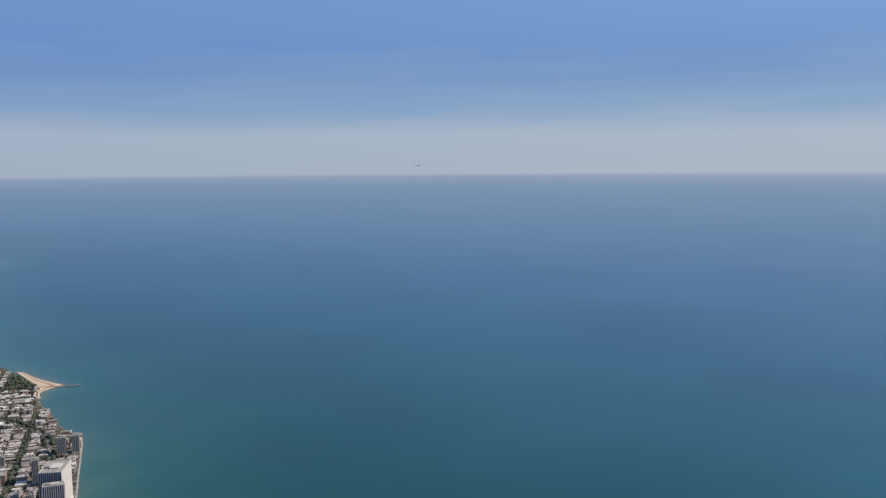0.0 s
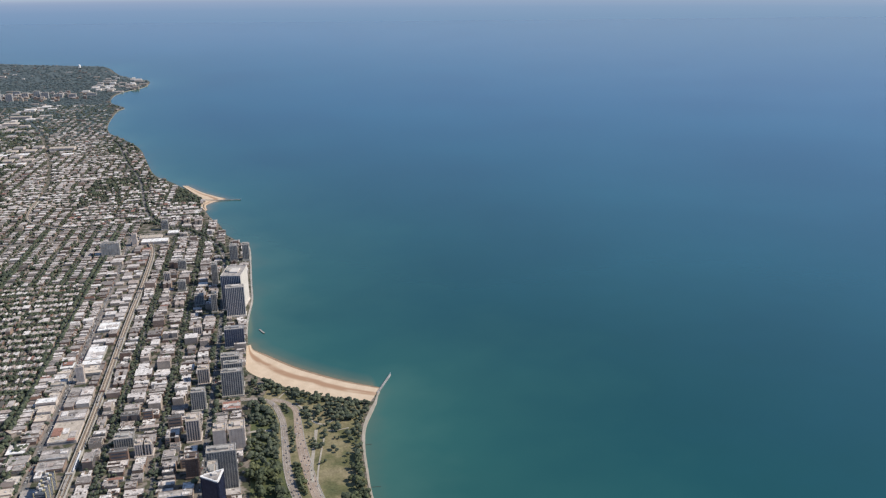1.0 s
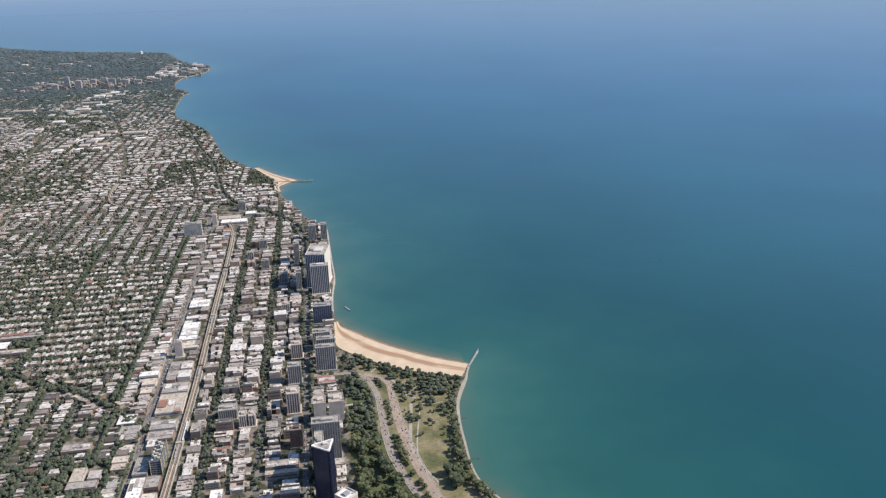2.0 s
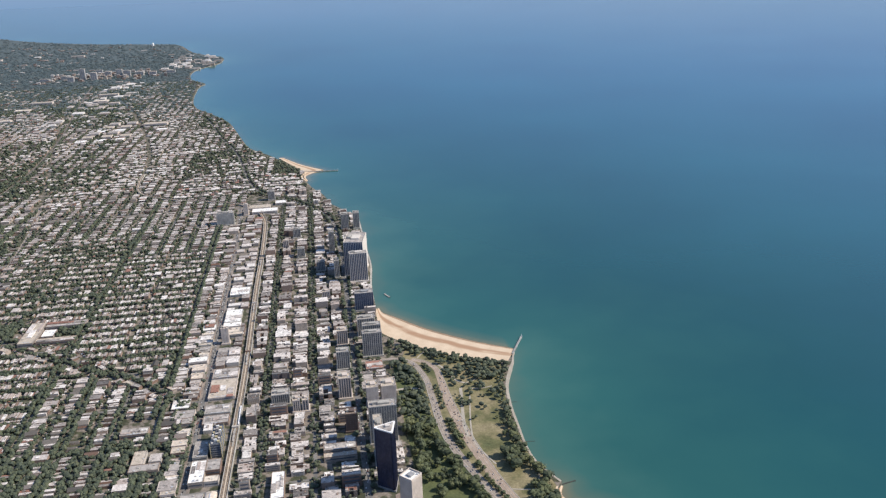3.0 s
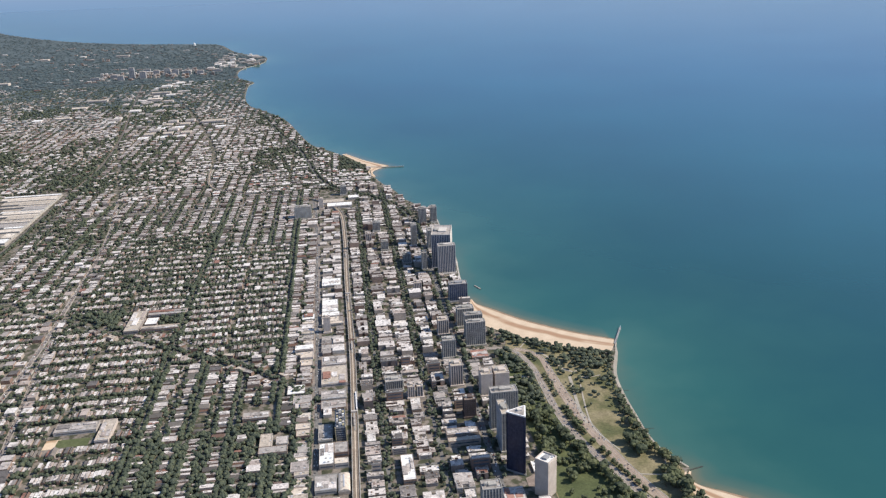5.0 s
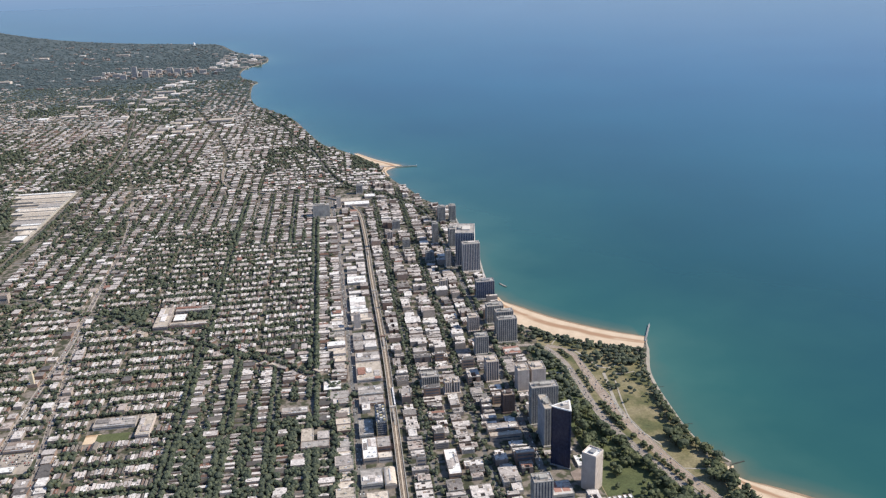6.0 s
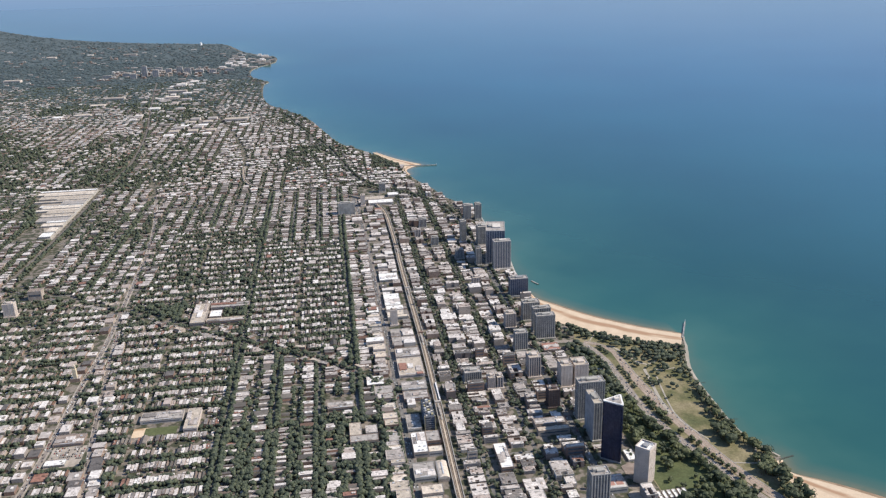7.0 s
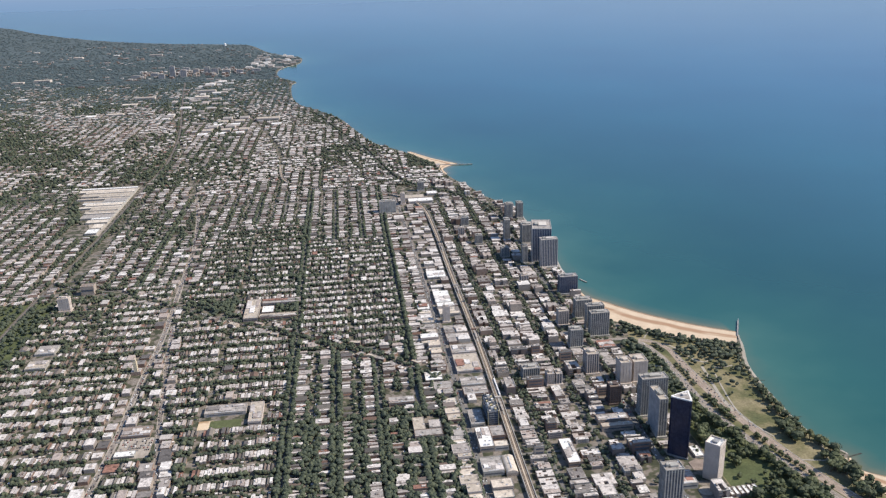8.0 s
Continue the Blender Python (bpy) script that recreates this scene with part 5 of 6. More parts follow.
scatter(24, -6, 12, 300, 384, 1.0, 1.9, 0.9)
scatter(26, -10, 6, 312, 366, 0.6, 1.1, 1.6)       # single trees on the dry lawn
spots.sort(key=lambda q: q[1])
for k, (x, y, r) in enumerate(spots[:300]):
    park_tree(x, y, r, k)
if len(spots) > 300:
    clump_trees("park_trees_beyond", np.array(spots[300:]), 2, "leafy park trees farther along the shore", M["leaf_island"])

# ---- towers ----
def ring_mesh(name, w, d, hh, t, mat, z0=0.0):
    """An upright band round a rectangle."""
    o = box_array([0], [0], z0, [w], [d], [hh])[0]
    i = box_array([0], [0], z0, [w - 2 * t], [d - 2 * t], [hh])[0]
    f = [(k, (k + 1) % 4, 4 + (k + 1) % 4, 4 + k) for k in range(4)]
    f += [(8 + (k + 1) % 4, 8 + k, 12 + k, 12 + (k + 1) % 4) for k in range(4)]
    f += [(4 + k, 4 + (k + 1) % 4, 12 + (k + 1) % 4, 12 + k) for k in range(4)]
    f += [((k + 1) % 4, k, 8 + k, 8 + (k + 1) % 4) for k in range(4)]
    return mesh_of(name, np.concatenate([o, i]), f, [mat])


LOOKS = {  # piers, glazing, roof, bay width, pier width, storeys per band, label
    "grid": ("concrete", "glazing", "grey_roof", 1.15, 0.28, 1, "tall apartment tower with a pale concrete grid and dark windows"),
    "slab": ("concrete", "glazing", "tan_roof", 1.3, 0.40, 1, "tall narrow grey concrete apartment slab with a tan roof"),
    "plain": ("pink_concrete", "pink_concrete", "tan_roof", 1.9, 1.2, 3, "plain warm beige concrete apartment tower"),
    "plaingrey": ("concrete", "concrete", "grey_roof", 2.4, 1.6, 3, "broad blank grey concrete block"),
    "beige": ("pink_concrete", "glazing", "tan_roof", 1.35, 0.5, 2, "beige high-rise with light piers and dark window strips"),
    "grey": ("concrete", "glazing", "grey_roof", 1.2, 0.48, 2, "grey high-rise with concrete piers and dark window strips"),
    "blue": ("grey_concrete", "blue_glazing", "grey_roof", 1.3, 0.16, 2, "dark blue-grey high-rise with broad window strips"),
    "dark": ("dark_brick", "dark_brick", "brown_roof", 1.5, 0.7, 2, "dark brown brick high-rise between paler towers"),
    "white": ("pale_concrete", "blue_glazing", "grey_roof", 1.25, 0.36, 2, "tall white lakeside high-rise with blue-grey window strips"),
}


def tower(x0, x1, y0, d, hh, style, turn=0):
    frame_m, glass_m, roof_m, bay, pw, per, label = LOOKS[style]
    glass_m = glass_m if y0 < 1000 else "grey_concrete"
    w = x1 - x0
    ob = thing("apartment_tower", (x0 + x1) / 2, y0 + d / 2, GROUND, turn, label=label, category="apartment tower", group="lakeside apartment towers" if y0 < 1000 else "towers of the far town")
    part("core", box_mesh("tower_core", w - 0.3, d - 0.3, hh, M[glass_m]), ob)
    pier_ns = box_mesh("pier_front", pw, 0.22, hh + 0.1, M[frame_m])
    pier_ew = box_mesh("pier_side", 0.22, pw, hh + 0.1, M[frame_m])
    n = max(2, round(w / bay)) if y0 < 1000 else 3
    for k in range(n + 1):
        x = -w / 2 + pw / 2 + k * (w - pw) / n
        for s in (-1, 1):
            part("pier", pier_ns, ob, (x, s * (d / 2 - 0.11), 0))
    n2 = max(1, round(d / bay)) if y0 < 1000 else 2
    if turn:
        part("side_wall", box_mesh("side_wall", 0.2, d - 0.5, hh, M["pale_concrete"]), ob, (w / 2 - 0.11, 0, 0), "blank white lakeside wall")
    if style != "slab":
        for k in range(1, n2):
            y = -d / 2 + k * d / n2
            for s in ((-1,) if turn else (-1, 1)):
                part("pier", pier_ew, ob, (s * (w / 2 - 0.11), y, 0))
    else:
        for s in (-1, 1):
            part("side_wall", box_mesh("side_wall", 0.2, d - 0.5, hh, M["grey_concrete"]), ob, (s * (w / 2 - 0.11), 0, 0), "blank grey concrete side wall")
    step = 0.58 * per if y0 < 470 else 1.8
    band = ring_mesh("floor_band", w - (0.16 if per == 1 else 0.24), d - (0.16 if per == 1 else 0.24), 0.14 if per == 1 else 0.1, 0.06, M[frame_m if per == 1 else "grey_concrete"])
    z = step if style not in ("white", "blue") else hh
    while z < hh - 0.3:
        part("floor_band", band, ob, (0, 0, z))
        z += step
    deck = part("roof", box_mesh("tower_roof", w - 0.25, d - 0.25, 0.12, M[roof_m], z0=hh), ob)
    part("parapet", ring_mesh("parapet", w + 0.02, d + 0.02, 0.42, 0.22, M[frame_m], z0=hh), ob)
    part("penthouse", box_mesh("penthouse", w * 0.42, d * 0.4, 0.85, M[frame_m], z0=hh + 0.1, x=w * 0.05), deck)
    part("lift_head", box_mesh("lift_head", w * 0.16, d * 0.25, 1.25, M["concrete"], z0=hh + 0.1, x=-w * 0.28), deck)
    for s in (-1, 1):
        part("roof_unit", box_mesh("roof_unit", 0.6, 0.5, 0.4, M["metal"], z0=hh + 0.1, x=w * 0.36, y=s * d * 0.28), deck)
    part("podium", box_mesh("podium", w + 0.9, d + 1.2, 0.9, M[frame_m]), ob)
    return ob


for row in TOWERS:
    tower(*row)


def rounded(points, radius, steps=5):
    """An outline with rounded corners."""
    out = []
    n = len(points)
    for k in range(n):
        p, a, b = (np.array(points[q % n], dtype=float) for q in (k, k - 1, k + 1))
        u, v = (a - p) / np.linalg.norm(a - p), (b - p) / np.linalg.norm(b - p)
        for s in range(steps + 1):
            t = s / steps
            out.append((1 - t) ** 2 * (p + u * radius) + 2 * t * (1 - t) * p + t * t * (p + v * radius))
    return np.array(out)


# the black three-sided tower with its white crown
dark = thing("dark_tower", -54.4, 293.8, GROUND, label="tall black glass tower of triangular plan with white roof", category="apartment tower")
tri = rounded([(-5.7, 0.8), (1.9, -5.2), (3.9, 4.4)], 1.1)
part("core", prism("dark_core", tri * 0.975, 0, 28.5, [M["black_glass"], M["black_glass"]]), dark)
nt_ = len(tri)
seg = np.concatenate([np.linspace(tri[i], tri[(i + 1) % nt_], max(2, int(np.linalg.norm(tri[(i + 1) % nt_] - tri[i]) / 0.8)), endpoint=False) for i in range(nt_)])
mullion = box_mesh("mullion", 0.1, 0.1, 28.5, M["black_glass"])
for q in seg:
    part("mullion", mullion, dark, (q[0] * 0.99, q[1] * 0.99, 0))
z = 1.2
band = prism("dark_band", tri * 0.985, 0, 0.14, [M["black_glass"], M["black_glass"]])
while z < 28.3:
    part("floor_band", band, dark, (0, 0, z))
    z += 1.16
part("crown", prism("dark_crown", tri * 1.01, 28.5, 29.0, [M["white_roof"], M["white_roof"]]), dark, label="white roof rim")
part("roof_deck", prism("dark_roof", tri * 0.78, 29.0, 29.05, [M["grey_roof"], M["grey_roof"]]), dark)
part("plant_room", box_mesh("plant_room", 2.0, 1.6, 0.8, M["pale_concrete"], z0=29.04, x=0.4, y=0.2), dark)
part("roof_unit", box_mesh("roof_unit_dark", 0.8, 0.6, 0.5, M["metal"], z0=29.04, x=1.8, y=1.9), dark)
part("lobby", prism("dark_lobby", tri * 1.06, 0, 0.8, [M["grey_concrete"], M["grey_roof"]]), dark)

# the pale square tower set at an angle
pale = thing("pale_tower", -47.2, 275.7, GROUND, 44, label="pale beige square tower with fine vertical ribs", category="apartment tower")
side = 6.4
part("core", box_mesh("pale_core", side - 0.2, side - 0.2, 16.7, M["pink_concrete"]), pale)
rib_a, rib_b = box_mesh("rib_front", 0.36, 0.12, 17.0, M["rib_concrete"]), box_mesh("rib_side", 0.12, 0.36, 17.0, M["rib_concrete"])
for k in range(13):
    q = -side / 2 + 0.18 + k * (side - 0.36) / 12
    for s in (-1, 1):
        part("rib", rib_a, pale, (q, s * (side / 2 - 0.06), 0))
        part("rib", rib_b, pale, (s * (side / 2 - 0.06), q, 0))
part("roof", box_mesh("pale_roof", side - 0.2, side - 0.2, 0.1, M["white_roof"], z0=16.7), pale)
part("parapet", ring_mesh("pale_parapet", side + 0.05, side + 0.05, 0.9, 0.3, M["rib_concrete"], z0=16.5), pale)
part("plant_room", box_mesh("pale_plant", 2.6, 2.2, 0.8, M["grey_concrete"], z0=16.8), pale)
part("roof_unit", box_mesh("pale_unit", 0.7, 0.7, 0.5, M["metal"], z0=16.8, x=2.1, y=-1.9), pale)

# ---- large low buildings ----
FAR_ROOFS = [(-1038, 2462), (-871, 2248), (-680, 2244), (-781, 2284), (-849, 1755), (-810, 1767), (-751, 1504), (-548, 1384), (-541, 1454), (-578, 1286), (-547, 1293),
             (-315, 1189), (-292, 1152), (-441, 1442), (-447, 1511)]
def hall(x0, x1, y0, y1, hh, roof_m, wall_m, label, units=5, category="building", turn=0.0):
    """A low flat-roofed building with parapet, roof units and a band of windows or doors."""
    w, d = x1 - x0, y1 - y0
    ob = thing("hall", (x0 + x1) / 2, (y0 + y1) / 2, GROUND, turn, label=label, category=category)
    part("shell", box_mesh("hall_shell", w, d, hh, M[wall_m]), ob)
    deck = part("roof", box_mesh("hall_roof", w - 0.3, d - 0.3, 0.08, M[roof_m], z0=hh), ob)
    part("parapet", ring_mesh("hall_parapet", w + 0.02, d + 0.02, 0.25, 0.16, M[wall_m], z0=hh), ob)
    part("window_band", box_mesh("window_band", w * 0.86, 0.06, hh * 0.2, M["glazing"], z0=hh * 0.45, y=-d / 2 - 0.03), ob)
    if w * d > 75 and (y0 < 560):       # raised roof bays of different age and long roof lights
        for k in range(3):
            bw, bd = w * rng.uniform(0.2, 0.42), d * rng.uniform(0.2, 0.42)
            part("roof_bay", box_mesh("roof_bay", bw, bd, rng.uniform(0.12, 0.55), M["roof_object"], z0=hh + 0.07, x=(k - 1) * w * 0.3, y=rng.uniform(-0.26, 0.26) * d), deck)
        part("roof_light", box_mesh("roof_light", w * 0.5, 0.35, 0.2, M["metal"], z0=hh + 0.07, y=-d * 0.44), deck)
    for k in range(units):
        s = rng.uniform(0.4, 1.0)
        part("roof_unit", box_mesh("roof_unit", s, s * 0.8, 0.35, M["metal"] if k % 2 else M["concrete"], z0=hh + 0.07, x=rng.uniform(-0.4, 0.4) * w, y=rng.uniform(-0.4, 0.4) * d), deck)
    return ob


hall(-140.8, -127.8, 524.5, 537.5, 1.5, "white_roof", "concrete", "large white-roofed store beside the elevated railway", 6)
hall(-140.4, -130.2, 479.5, 499, 1.6, "white_roof", "concrete", "long white-roofed store with parking beside it", 5)
hall(-157.5, -148.5, 377.5, 387, 1.2, "white_roof", "brick_object", "small bright white-roofed shop at a street corner", 3)
hall(-140, -126.4, 384, 404, 1.7, "tan_roof", "pink_concrete", "low commercial building with a tan roof", 5)
hall(-140, -126.4, 405, 416, 2.0, "grey_roof", "brick_object", "grey-roofed brick commercial block", 4)
awning = thing("awning", -129.0, 384.8, GROUND + 1.95, label="bright red roof canopy on the tan commercial building", category="canopy")
part("panel", box_mesh("awning_panel", 3.4, 2.2, 0.3, M["red_roof"]), awning)
hall(-140, -127.4, 358.5, 366.5, 1.8, "grey_roof", "brick_object", "long grey-roofed shop building", 4)
hall(-140, -127.2, 368, 376.5, 1.9, "grey_roof", "concrete", "plain warehouse building with a grey roof", 4)
hall(-140.3, -133.8, 309, 325.6, 2.8, "white_roof", "brick_object", "long white-roofed commercial block beside the railway", 6)
hall(-133.6, -127.4, 317, 325.6, 2.9, "grey_roof", "brick_object", "grey-roofed brick commercial block with courtyard", 5)
hall(-133.6, -127.4, 309, 313.4, 2.5, "cream_roof", "brick_object", "cream-roofed brick wing closing a courtyard", 3)
hall(-142, -132.8, 290.8, 301.5, 2.3, "grey_roof", "concrete", "low grey-roofed store beside a vaulted hall", 6)
hall(-141, -134.4, 330, 343.5, 1.9, "grey_roof", "concrete", "low grey-roofed parking deck beside the building site", 5)


def vaulted_hall(x0, x1, y0, y1, eaves, rise):
    """A hall under one long barrel roof."""
    w, d = x1 - x0, y1 - y0
    ob = thing("vaulted_hall", (x0 + x1) / 2, (y0 + y1) / 2, GROUND, label="brick hall with a pale barrel-vaulted roof", category="building")
    part("shell", box_mesh("vault_shell", w, d, eaves, M["brick_object"]), ob)
    arc = [(-w / 2 * math.cos(math.pi * k / 12) * 1.02, eaves + rise * math.sin(math.pi * k / 12)) for k in range(13)]
    v = [(x, s * d / 2, z) for s in (-1, 1) for x, z in arc]
    f = [(k, k + 1, 14 + k, 13 + k) for k in range(12)] + [tuple(range(12, -1, -1)), tuple(range(13, 26))]
    part("roof", mesh_of("vault_roof", v, f, [M["cream_roof"]]), ob)
    part("ridge_vent", box_mesh("ridge_vent", 0.5, d * 0.7, 0.25, M["metal"], z0=eaves + rise - 0.05), ob)


vaulted_hall(-132.2, -127.2, 289.5, 301.8, 1.6, 1.2)
hall(-104.6, -99, 291.5, 310.5, 2.4, "white_roof", "brick_object", "long white-roofed apartment block with roof lights", 6)
hall(-261, -252, 474.5, 505, 2.3, "tan_roof", "brick_object", "west wing of a large tan-roofed school", 3, "school")
hall(-251, -227, 497, 504, 2.3, "grey_roof", "brick_object", "long back wing of a tan brick school", 3, "school")
hall(-251, -228, 474.5, 480, 2.3, "tan_roof", "brick_object", "long front wing of a tan brick school", 3, "school")
hall(-250.5, -243, 484, 494, 1.6, "white_roof", "brick_object", "low pale hall in a school yard", 2, "school")
hall(-268, -248, 361, 369, 1.8, "grey_roof", "brick_object", "three-storey brick school beside a playing field", 4, "school")
hall(-246, -239.6, 350, 369, 2.0, "tan_roof", "pink_concrete", "pale school gymnasium beside the playing field", 3, "school")
tagged(new("lawn", box_mesh("cemetery_lawn", 42, 94, 0.06, M["green_lawn"], z0=GROUND + 0.02, x=-409, y=483)), "green cemetery lawn with scattered trees", "lawn", kind="structure")
tagged(new("playing_field", box_mesh("playing_field", 15, 7, 0.08, M["green_lawn"], z0=GROUND + 0.02, x=-257, y=353.5)), "green school playing field", "field", kind="structure")
tagged(new("school_yard", box_mesh("school_yard", 7, 8, 0.06, M["sand"], z0=GROUND + 0.02, x=-266.5, y=353.5)), "sandy school yard", "yard", kind="structure")
hall(-304.4, -291, 347.6, 356, 1.2, "brown_roof", "brick_object", "brown-roofed supermarket at the car park", 6, "shop")
hall(-303.6, -294.4, 330.6, 335, 1.0, "white_roof", "concrete", "long white-roofed row of shops at the car park", 3, "shop")
tagged(new("car_park", box_mesh("car_park", 15, 17, 0.06, M["lot"], z0=GROUND + 0.02, x=-296.2, y=338.5)), "pale car park of the supermarket", "car park", kind="structure")
hall(-375.4, -364.4, 447, 458, 1.3, "grey_roof", "concrete", "broad pale warehouse beside the cemetery", 4, "warehouse")
hall(-374.6, -363.6, 428, 438, 1.4, "tan_roof", "concrete", "broad tan-roofed warehouse beside the cemetery", 4, "warehouse")
hall(-375.5, -366.8, 540, 546, 6.2, "brown_roof", "brick_object", "tall brown brick apartment house near the railway", 3, "apartment block")
hall(-168, -155, 324, 329.5, 1.9, "grey_roof", "brick_object", "front wing of a large brick building", 3)
hall(-168, -162.5, 330, 341, 1.7, "tan_roof", "brick_object", "side wing of a large brick building", 2)
hall(-160.5, -155, 331.5, 338, 1.4, "roof_object", "brick_object", "rear wing of a large brick building", 1)
hall(-178, -165, 356, 362, 2.0, "grey_roof", "brick_object", "pale-roofed corner apartment block", 3)
hall(-82, -67, 316.5, 320, 2.6, "tan_roof", "brick_object", "tan-roofed parking deck among the towers", 4)
hall(-82, -67, 322.5, 328, 2.4, "grey_roof", "brick_object", "grey-roofed brick block among the towers", 4)
hall(-57.5, -48, 398.5, 407.5, 1.6, "red_roof", "brick_object", "old brick building with a red tiled roof", 2)
hall(-65.2, -56.4, 269, 278.4, 2.6, "pale_concrete", "concrete", "pale deck with red sports courts on its roof", 0)
for k in (-1, 1):
    tagged(new("sports_court", box_mesh("sports_court", 3.0, 6.4, 0.05, M["court"], z0=GROUND + 2.72, x=-60.8 + k * 1.8, y=274.2)), "red sports court marked out on a roof deck", "sports court")
for k in range(8):
    hall(-50.4 + 2.2 * k, -48.8 + 2.2 * k, 260.8, 265.6 + 0.1 * k, 1.3, "white_roof", "brick_object", "narrow white-roofed town house by the park", 1, "town house")
hall(-48.6, -44.6, 289.6, 297.5, 0.9, "white_roof", "pale_concrete", "low white-roofed pavilion beside the dark tower", 4)
hall(-49.2, -46.6, 470, 473.5, 1.2, "white_roof", "pale_concrete", "small white pavilion beside the beach", 1)
hall(-137.5, -115, 716, 726, 2.6, "white_roof", "pink_concrete", "long pale campus building", 5, "school")
hall(-141, -122, 730, 740, 2.2, "tan_roof", "pink_concrete", "pale campus hall with a tan roof", 4, "school")
hall(-118, -108, 742, 751, 2.0, "white_roof", "pink_concrete", "campus hall with a white flat roof", 3, "school")
tagged(new("pavement", prism("factory_yard", [(-458, 838), (-425, 733), (-410, 690), (-402, 672), (-400, 672), (-401, 838)], GROUND, GROUND + 0.05, [M["lot"], M["lot"]])), "pale paved yard round the factory", "pavement", kind="structure")
y, k = 712.0, 0
while y < 834:                                      # long roof bays side by side, each of its own depth and age
    dd = (9.0, 5.0, 12.5, 4.0, 7.5, 10.5, 5.5)[k % 7]
    west = -420 - 0.32 * (y - 712) + (0, 5, -4, 2)[k % 4] + (14 if 770 < y < 800 and k % 2 else 0)
    hall(west, -401.6, y, min(y + dd - 0.3, 836), 1.5 + (0.0, 0.5, 0.2, 0.8)[k % 4], ("cream_roof", "tan_roof", "cream_roof", "white_roof", "cream_roof", "tan_roof", "grey_roof")[k * 3 % 7],
         "concrete", "long pale factory bay beside the railway", 2, "factory")
    y, k = y + dd, k + 1
hall(-412, -402.5, 680, 692, 1.6, "white_roof", "concrete", "white-roofed loading hall at the factory's end", 2, "factory")
hall(-411, -402.5, 695, 708, 1.4, "cream_roof", "concrete", "cream-roofed loading hall at the factory's end", 2, "factory")
for k in range(14):
    hall(-385 + 4 * k, -372 + 4 * k, 1098 + 22 * (k % 6), 1112 + 22 * (k % 6), 2.0 + (k % 3), ("white_roof", "tan_roof", "grey_roof")[k % 3], "pink_concrete", "pale flat-roofed building of a distant shopping area", 1)
def far_blocks(name, n, x0, x1, y0, y1, w0, w1, h0, h1, label, wall="pale_walls"):
    """A far cluster of buildings, a few specks each in the view."""
    x, y = rng.uniform(x0, x1, n), rng.uniform(y0, y1, n)
    ok = free(x, y, 2.0)
    x, y = x[ok], y[ok]
    n = len(x)
    h = h0 + (h1 - h0) * rng.random(n) ** 2
    batch(name, box_array(x, y, GROUND, rng.uniform(w0, w1, n), rng.uniform(w0, w1, n), h), BOX_FACES, [M[wall], M["roof_island"]], [0, 0, 0, 0, 1], label, "buildings")


far_blocks("campus_buildings", 75, -392, -286, 1850, 2140, 6, 17, 2.5, 5.5, "pale university buildings on the far headland")
far_blocks("town_centre_buildings", 130, -620, -372, 1735, 1870, 4, 9, 2.5, 8.0, "mid-rise buildings of a distant town centre", "brick_island")
far_blocks("railside_buildings", 60, -470, -395, 1180, 1680, 7, 18, 2.0, 4.0, "pale low buildings beside the far railway")
for k, (x, y) in enumerate(FAR_ROOFS):
    w = 14 + 9 * (k % 3)
    hall(x, x + w, y, y + 10 + 4 * (k % 2), 2.5 + (k % 3), ("white_roof", "cream_roof", "tan_roof")[k % 3], "pink_concrete", "large pale-roofed building among distant trees", 1)
for side, x0 in (("w", -157.0), ("e", -140.2)):     # shops and stores along the commercial avenue
    y = 218.0
    while y < 476:
        w, dd = (rng.uniform(8, 12.6) if side == "e" else rng.uniform(5, 11)), rng.uniform(3, 8.5)
        box = (x0, x0 + w) if side == "e" else (-144.8 - w, -144.8)
        if not any(box[0] < q[1] - 0.2 and box[1] > q[0] + 0.2 and y < q[3] and y + dd > q[2] for q in BIG) and not near_line(np.array([box[0], box[1]]), np.array([y, y + dd]), TREED_DIAGONAL, 3)[0]:
            hall(box[0], box[1], y, y + dd - 0.6, rng.uniform(0.9, 2.9), rng.choice(["grey_roof", "roof_object", "tan_roof", "cream_roof", "cream_roof", "white_roof"]), rng.choice(["brick_object", "concrete", "pink_concrete"]),
                 "low flat-roofed shop building on the commercial avenue", 2, "shop")
        y += dd if rng.random() < 0.8 else dd + 3
run = np.concatenate([[0], np.cumsum(np.linalg.norm(np.diff(TREED_DIAGONAL, axis=0), axis=1))])
for s in (-1, 1):                                   # flats and courts standing at odd angles along the diagonal street
    at = 6.0
    while at < run[-1] - 60:
        p, q = (np.array([np.interp(at + k, run, TREED_DIAGONAL[:, j]) for j in (0, 1)]) for k in (0, 2))
        d = (q - p) / np.linalg.norm(q - p)
        w, dd = rng.uniform(2.6, 6.8), rng.uniform(2.6, 4.6)
        c = p + np.array([-d[1], d[0]]) * s * (rng.uniform(1.9, 4.2) + dd / 2)
        if rng.random() < 0.62 and abs(c[0] + 144) > 7 and abs(c[0] + 307) > 6 and not any(c[0] > z[0] - 3 and c[0] < z[1] + 3 and c[1] > z[2] - 3 and c[1] < z[3] + 3 for z in BIG):
            hall(c[0] - w / 2, c[0] + w / 2, c[1] - dd / 2, c[1] + dd / 2, rng.uniform(1.1, 2.1), rng.choice(["tan_roof", "grey_roof", "grey_roof", "roof_object", "roof_object"]), "brick_object",
                 "flat-roofed brick flats along the diagonal street", 1, "apartment block", math.degrees(math.atan2(d[1], d[0])) + rng.choice([0, 0, 14, -12, 40]))
        at += w + rng.choice([0.3, 0.5, 1.0, 2.6])
